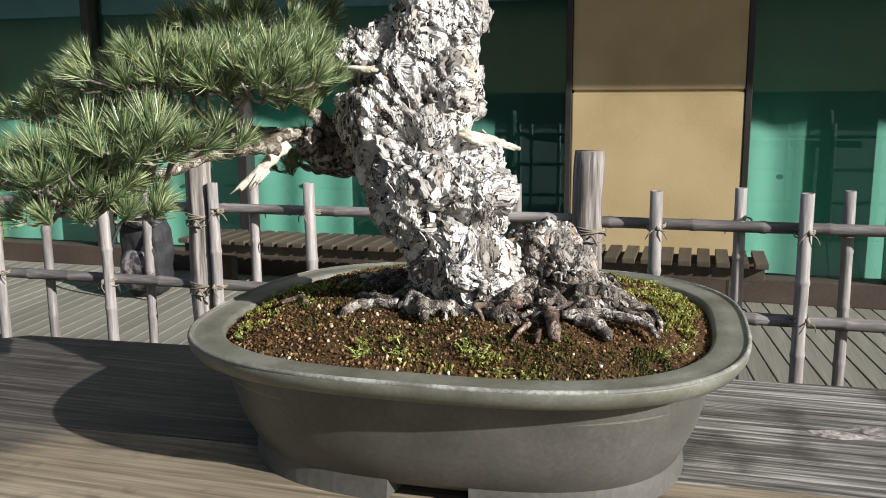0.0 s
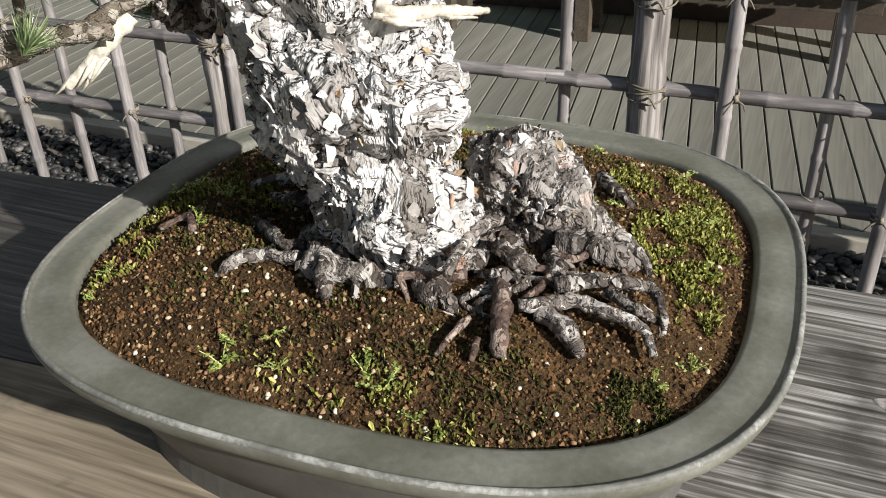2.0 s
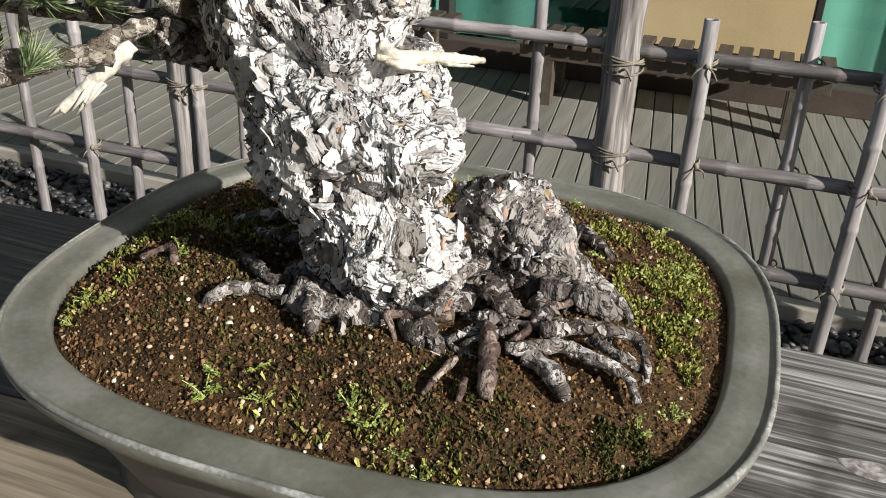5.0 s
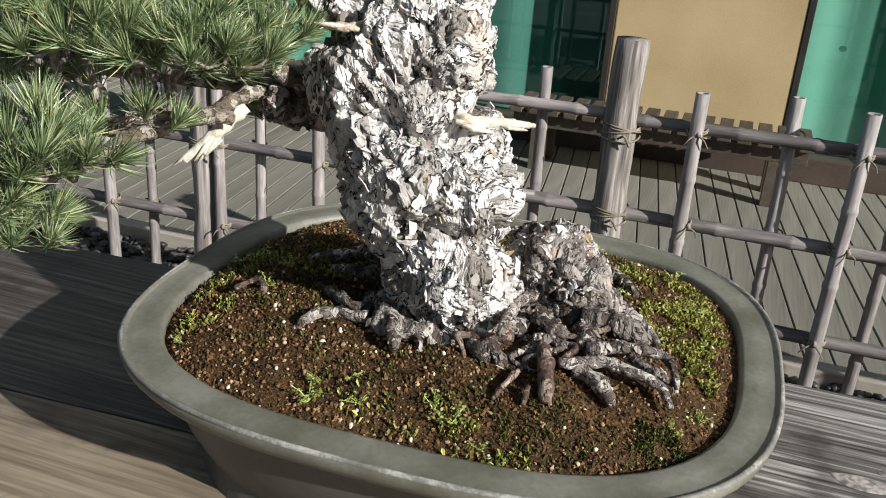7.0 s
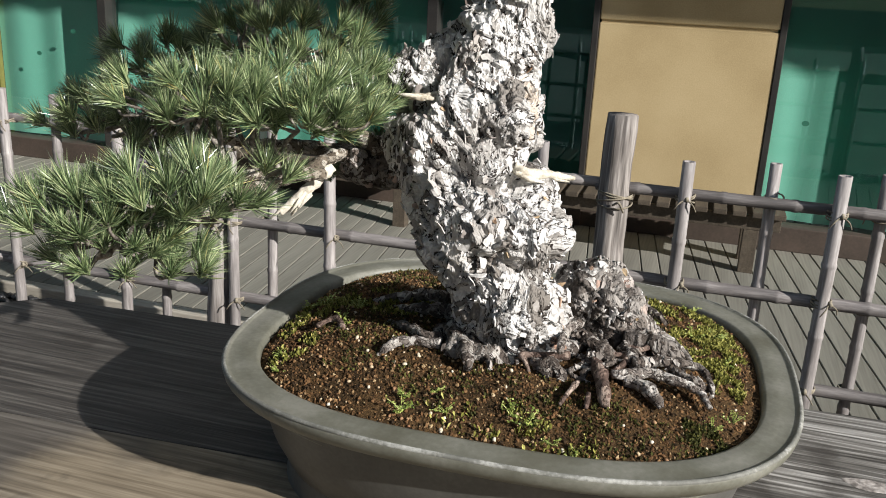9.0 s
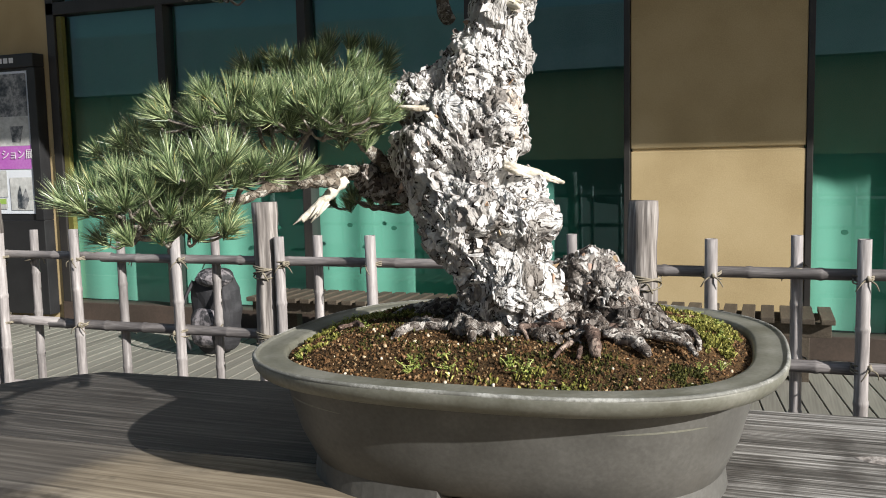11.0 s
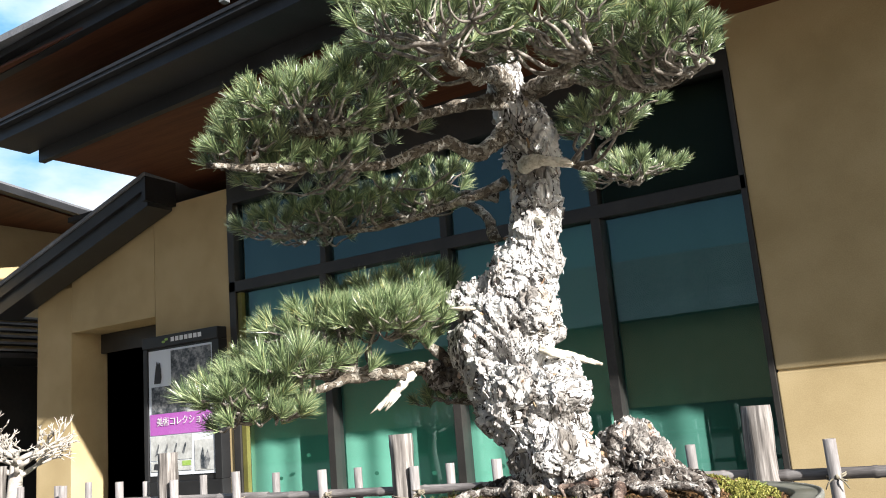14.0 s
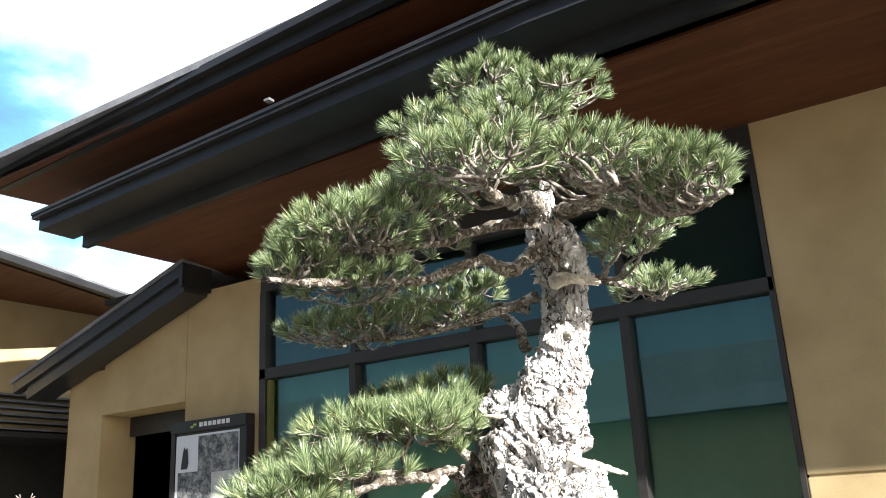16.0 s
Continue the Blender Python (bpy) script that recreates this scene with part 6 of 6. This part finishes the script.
PADS = [
    ((-0.235, -0.06, 1.31), (0.05, 0.05, 0.03), 7, ("low_up",), 0.042),
    ((-0.31, -0.2, 1.262), (0.09, 0.06, 0.03), 4, ("low", "low_mid"), 0.044),
    ((-0.36, -0.36, 1.185), (0.11, 0.05, 0.025), 15, ("low",), 0.04),
    ((-0.40, -0.36, 1.225), (0.115, 0.06, 0.035), 30, ("low", "low_mid"), 0.044),
    ((-0.36, -0.21, 1.342), (0.12, 0.07, 0.032), 26, ("low_mid",), 0.046),
    ((-0.30, -0.35, 1.262), (0.09, 0.05, 0.03), 20, ("low_mid", "low"), 0.044),
    ((-0.265, -0.17, 1.338), (0.09, 0.09, 0.05), 24, ("low_up", "low_mid"), 0.046),
    ((-0.215, -0.08, 1.352), (0.06, 0.06, 0.035), 10, ("low_up",), 0.044),
    ((-0.33, 0.12, 1.44), (0.09, 0.06, 0.04), 13, ("low_back",), 0.044),
    ((-0.29, 0.1, 1.20), (0.08, 0.04, 0.02), 8, ("low_under",), 0.036),
    ((-0.20, -0.41, 1.65), (0.13, 0.11, 0.055), 54, ("left", "left_up"), 0.04),
    ((-0.285, -0.43, 1.60), (0.075, 0.08, 0.05), 34, ("left",), 0.04),
    ((-0.24, -0.34, 1.575), (0.14, 0.10, 0.04), 20, ("left",), 0.038),
    ((-0.14, -0.34, 1.70), (0.10, 0.09, 0.055), 26, ("left_up",), 0.04),
    ((0.06, -0.42, 1.715), (0.13, 0.10, 0.05), 36, ("front",), 0.04),
    ((-0.03, -0.3, 1.77), (0.13, 0.10, 0.05), 26, ("front", "apex_left"), 0.038),
    ((0.17, -0.27, 1.73), (0.12, 0.09, 0.05), 42, ("right_front",), 0.04),
    ((0.255, -0.09, 1.738), (0.125, 0.12, 0.058), 64, ("right",), 0.04),
    ((0.31, -0.07, 1.708), (0.07, 0.09, 0.04), 26, ("right",), 0.04),
    ((0.15, 0.07, 1.70), (0.09, 0.07, 0.035), 16, ("right",), 0.036),
    ((-0.02, -0.2, 1.965), (0.10, 0.10, 0.045), 30, ("apex",), 0.038),
    ((0.11, -0.18, 1.915), (0.09, 0.09, 0.045), 28, ("apex_right", "apex"), 0.038),
    ((-0.12, -0.23, 1.885), (0.10, 0.09, 0.045), 28, ("apex_left",), 0.038),
    ((0.04, -0.24, 1.85), (0.13, 0.10, 0.05), 28, ("apex_right", "apex_left"), 0.038),
    ((0.10, 0.30, 1.63), (0.105, 0.06, 0.05), 22, ("right_low",), 0.038),
    ((-0.47, 0.0, 1.575), (0.13, 0.09, 0.05), 26, ("back",), 0.038),
    ((-0.34, 0.02, 1.595), (0.11, 0.08, 0.04), 20, ("back", "back_up"), 0.038),
    ((-0.28, 0.1, 1.65), (0.10, 0.06, 0.045), 18, ("back_up",), 0.038),
    ((-0.20, -0.1, 1.60), (0.10, 0.08, 0.03), 7, ("left", "back"), 0.036),
    ((-0.16, -0.24, 1.665), (0.09, 0.08, 0.04), 12, ("left", "left_up"), 0.038),
    ((-0.12, -0.26, 1.73), (0.09, 0.08, 0.05), 16, ("left_up", "apex_left"), 0.038),
    ((0.10, 0.10, 1.68), (0.08, 0.08, 0.035), 16, ("right", "right_low"), 0.036),
    ((-0.23, 0.08, 1.235), (0.06, 0.05, 0.035), 8, ("low_under",), 0.036),
    ((-0.45, -0.16, 1.556), (0.13, 0.09, 0.03), 26, ("left_under",), 0.038),
    ((-0.34, -0.12, 1.57), (0.10, 0.08, 0.035), 22, ("left_under", "left"), 0.038),
    ((-0.23, -0.01, 1.575), (0.07, 0.06, 0.04), 16, ("left_under",), 0.038),
    ((-0.52, -0.13, 1.29), (0.13, 0.10, 0.045), 30, ("low_far",), 0.044),
    ((-0.34, -0.03, 1.40), (0.12, 0.08, 0.045), 24, ("low_back",), 0.044),
    ((-0.55, 0.03, 1.36), (0.12, 0.08, 0.04), 20, ("low_far", "low_back"), 0.044),
    ((-0.20, -0.19, 1.335), (0.06, 0.06, 0.035), 13, ("low_up", "low_mid"), 0.044),
]
def needle_tuft(pile, c, axis, length, rnd, count):
    """Paired needles that spring from a shoot tip in a brush."""
    u = axis.orthogonal().normalized()
    w = axis.cross(u)
    for k in range(count):
        a = rnd.uniform(0, 6.283)
        open_ = math.radians(rnd.triangular(3, 68, 28))
        d = (axis * math.cos(open_) + (u * math.cos(a) + w * math.sin(a)) * math.sin(open_)).normalized()
        ln = length * rnd.uniform(0.72, 1.12)
        p0 = c + axis * rnd.uniform(-0.008, 0.006)
        bend = (axis + Vector((0, 0, 0.5))).normalized() * ln * rnd.uniform(0.04, 0.2)
        p1, p2 = p0 + d * ln * 0.55 + bend * 0.25, p0 + d * ln + bend
        side = d.cross(Vector((rnd.uniform(-1, 1), rnd.uniform(-1, 1), rnd.uniform(-1, 1)))).normalized()
        n2 = d.cross(side)
        h = 0.00056
        # a slim three-sided needle
        ring0 = [p0 + side * h, p0 - side * h * 0.5 + n2 * h * 0.87, p0 - side * h * 0.5 - n2 * h * 0.87]
        ring1 = [p1 + side * h, p1 - side * h * 0.5 + n2 * h * 0.87, p1 - side * h * 0.5 - n2 * h * 0.87]
        pile.add([*ring0, *ring1, p2], [(0, 1, 4, 3), (1, 2, 5, 4), (2, 0, 3, 5), (3, 4, 6), (4, 5, 6), (5, 3, 6)])
rnd = random.Random(77)
for n, (c, r, count, keys, length) in enumerate(PADS):
    high = c[2] > 1.5
    count, length = int(count * (1.32 if high else 1.25)), length * (0.78 if high else 0.86)
    foliage, twigs = Pile(), Pile()
    stems = [q for key in keys for q in limb_points[key][len(limb_points[key]) // 3:]]
    C = Vector((c[0], c[1], c[2] - TZ))
    spots = []
    tries = 0
    while len(spots) < count and tries < 4000:
        tries += 1
        z = rnd.uniform(-0.2 if high else -0.45, 1.0)
        a = rnd.uniform(0, 6.283)
        q = math.sqrt(max(0.0, 1 - z * z)) * (rnd.random() ** 0.3)
        p = C + Vector((math.cos(a) * q * r[0], math.sin(a) * q * r[1], z * r[2] * rnd.uniform(0.75, 1.0)))
        if noise.noise(p * 13 + Vector((n, 0, 0))) > -0.3 and all((p - s).length > (0.027 if high else 0.029) for s in spots):
            spots.append(p)
    def reach(a, b, r0, r1, sag):
        d = b - a
        wob = 0.13 * d.length
        k1 = a + d * 0.35 + Vector((rnd.uniform(-wob, wob), rnd.uniform(-wob, wob), -sag * d.length + rnd.uniform(-wob, wob) * 0.6))
        k2 = a + d * 0.72 + Vector((rnd.uniform(-wob, wob), rnd.uniform(-wob, wob), -sag * 0.7 * d.length + rnd.uniform(-wob, wob) * 0.6))
        twigs.add(*tube(smoothed([(*a, r0), (*k1, r0 * 0.65 + r1 * 0.35), (*k2, r0 * 0.35 + r1 * 0.65), (*b, r1)], 4), 6, 0.35, n, 120))
    # branchlets leave the limb and fork to four or five shoots each
    hubs = []
    for p in spots[::5]:
        h = C + (p - C) * 0.62 + Vector((0, 0, -0.3 * r[2]))
        near = min(stems, key=lambda s: (Vector(s[:3]) - h).length + 0.6 * max(0.0, s[2] - h.z))
        reach(Vector(near[:3]), h, 0.0045, 0.0028, 0.1)
        hubs.append(h)
    for p in spots:
        out = (p - C)
        axis = Vector((out.x * 1.6, out.y * 1.6, out.z * 1.2 + 0.11)).normalized()
        axis = (axis + Vector((rnd.uniform(-0.3, 0.3), rnd.uniform(-0.3, 0.3), rnd.uniform(-0.15, 0.3)))).normalized()
        needle_tuft(foliage, p, axis, length * rnd.uniform(0.78, 1.12), rnd, 104)
        h = min(hubs, key=lambda q: (q - p).length)
        reach(h, p + axis * 0.004, 0.0024, 0.0016, 0.16)
    pad = part("foliage_pad", foliage.mesh("foliage_pad", NEEDLE), NEEDLE, tree, "dense tufts of green pine needles")
    tagged(part("twig_spray", twigs.mesh("twig_spray", TWIG, True), TWIG, pad, "fine grey-brown twigs"), kind="stuff")

# ---- a second, leafless potted tree at the far end ----
bare = thing("bare_bonsai", "leafless pale-barked small tree with fine branches", "tree", at=(-4.6, 1.95, 0.04))
rnd = random.Random(9)
def fork(p, d, ln, r, depth, pile):
    q = p + d * ln
    pile.add(*tube([(*p, r), (*(p + d * ln * 0.5 + Vector((rnd.uniform(-0.02, 0.02), rnd.uniform(-0.02, 0.02), rnd.uniform(-0.01, 0.02))) * ln * 4), r * 0.85), (*q, r * 0.66)], 5))
    if depth:
        for k in range(rnd.choice((2, 3))):
            e = (d + Vector((rnd.uniform(-0.9, 0.9), rnd.uniform(-0.9, 0.9), rnd.uniform(-0.35, 0.6)))).normalized()
            fork(q, e, ln * rnd.uniform(0.6, 0.85), r * 0.62, depth - 1, pile)
bt, bb = Pile(), Pile()
bt.add(*tube(smoothed([(0, 0, -0.1, 0.09), (0.02, 0, 0.4, 0.06), (-0.03, 0.0, 0.8, 0.05), (0, 0, 1.1, 0.04)], 5), 10, 0.2, 1, 12))
part("trunk", bt.mesh("trunk", BARE, True), BARE, bare)
for a in np.linspace(0, 6.28, 9):
    fork(Vector((0, 0, 1.05 + 0.06 * math.sin(a * 3))), Vector((math.cos(a), math.sin(a) * 0.7, 0.35)).normalized(), 0.15, 0.02, 4, bb)
tagged(part("branch_spray", bb.mesh("branch_spray", BARE, True), BARE, bare), kind="stuff")


# ---- deck boards and pebbles, laid last ----
deck = thing("deck", "weathered grey-green timber deck boards with open joints", "deck", kind="structure")
# near black here paints the gloom below the open joints
part("bearer", block(-9.4, 5.5, 2.06, 4.3, -0.059, -0.032), GLOOM, deck)
kerb = tagged(part("deck_kerb", block(-9.4, 5.5, 1.985, 2.055, -0.2, 0.002, 0.006), KERB, None), "pale timber kerb along the deck edge", "kerb", kind="structure")
bm = bmesh.new()
sk = -0.115
def deck_board_mesh():
    w, y0, y1 = 0.0485, 2.06, WALL - 0.02
    vs, fs = [], []
    for y in (y0, y1):
        x = sk * (y - y0)
        for dx, z in ((-w, -0.03), (-w, -0.003), (-w + 0.003, 0.0), (w - 0.003, 0.0), (w, -0.003), (w, -0.03)):
            vs.append((x + dx, y, z))
    for k in range(6):
        fs.append((k, (k + 1) % 6, 6 + (k + 1) % 6, 6 + k))
    fs += [tuple(range(5, -1, -1)), tuple(range(6, 12))]
    return mesh("deck_board", vs, fs, DECK)
dm = deck_board_mesh()
for k in range(142):
    o = part("deck_board", dm, DECK, deck)
    o.location = (-9.2 + k * 0.103, 0, random.uniform(-0.0012, 0.0012))
random.seed(3)
stones = Pile()
for k in range(5200):
    x = random.uniform(-3.9, 2.6)
    y = random.uniform(1.2, 1.98)
    s = random.uniform(0.011, 0.024)
    e = Euler((random.uniform(-0.4, 0.4), random.uniform(-0.4, 0.4), random.uniform(0, 6.3))).to_matrix()
    c = Vector((x, y, -0.052 + random.uniform(0, 0.012)))
    stones.add([c + e @ Vector((v.x * s * 1.2, v.y * s * 0.9, v.z * s * 0.6)) for v in ICO], ICOF)
tagged(part("pebbles", stones.mesh("pebbles", PEBBLE, True), PEBBLE, None), "black river pebbles beside the deck", "pebbles", kind="stuff")
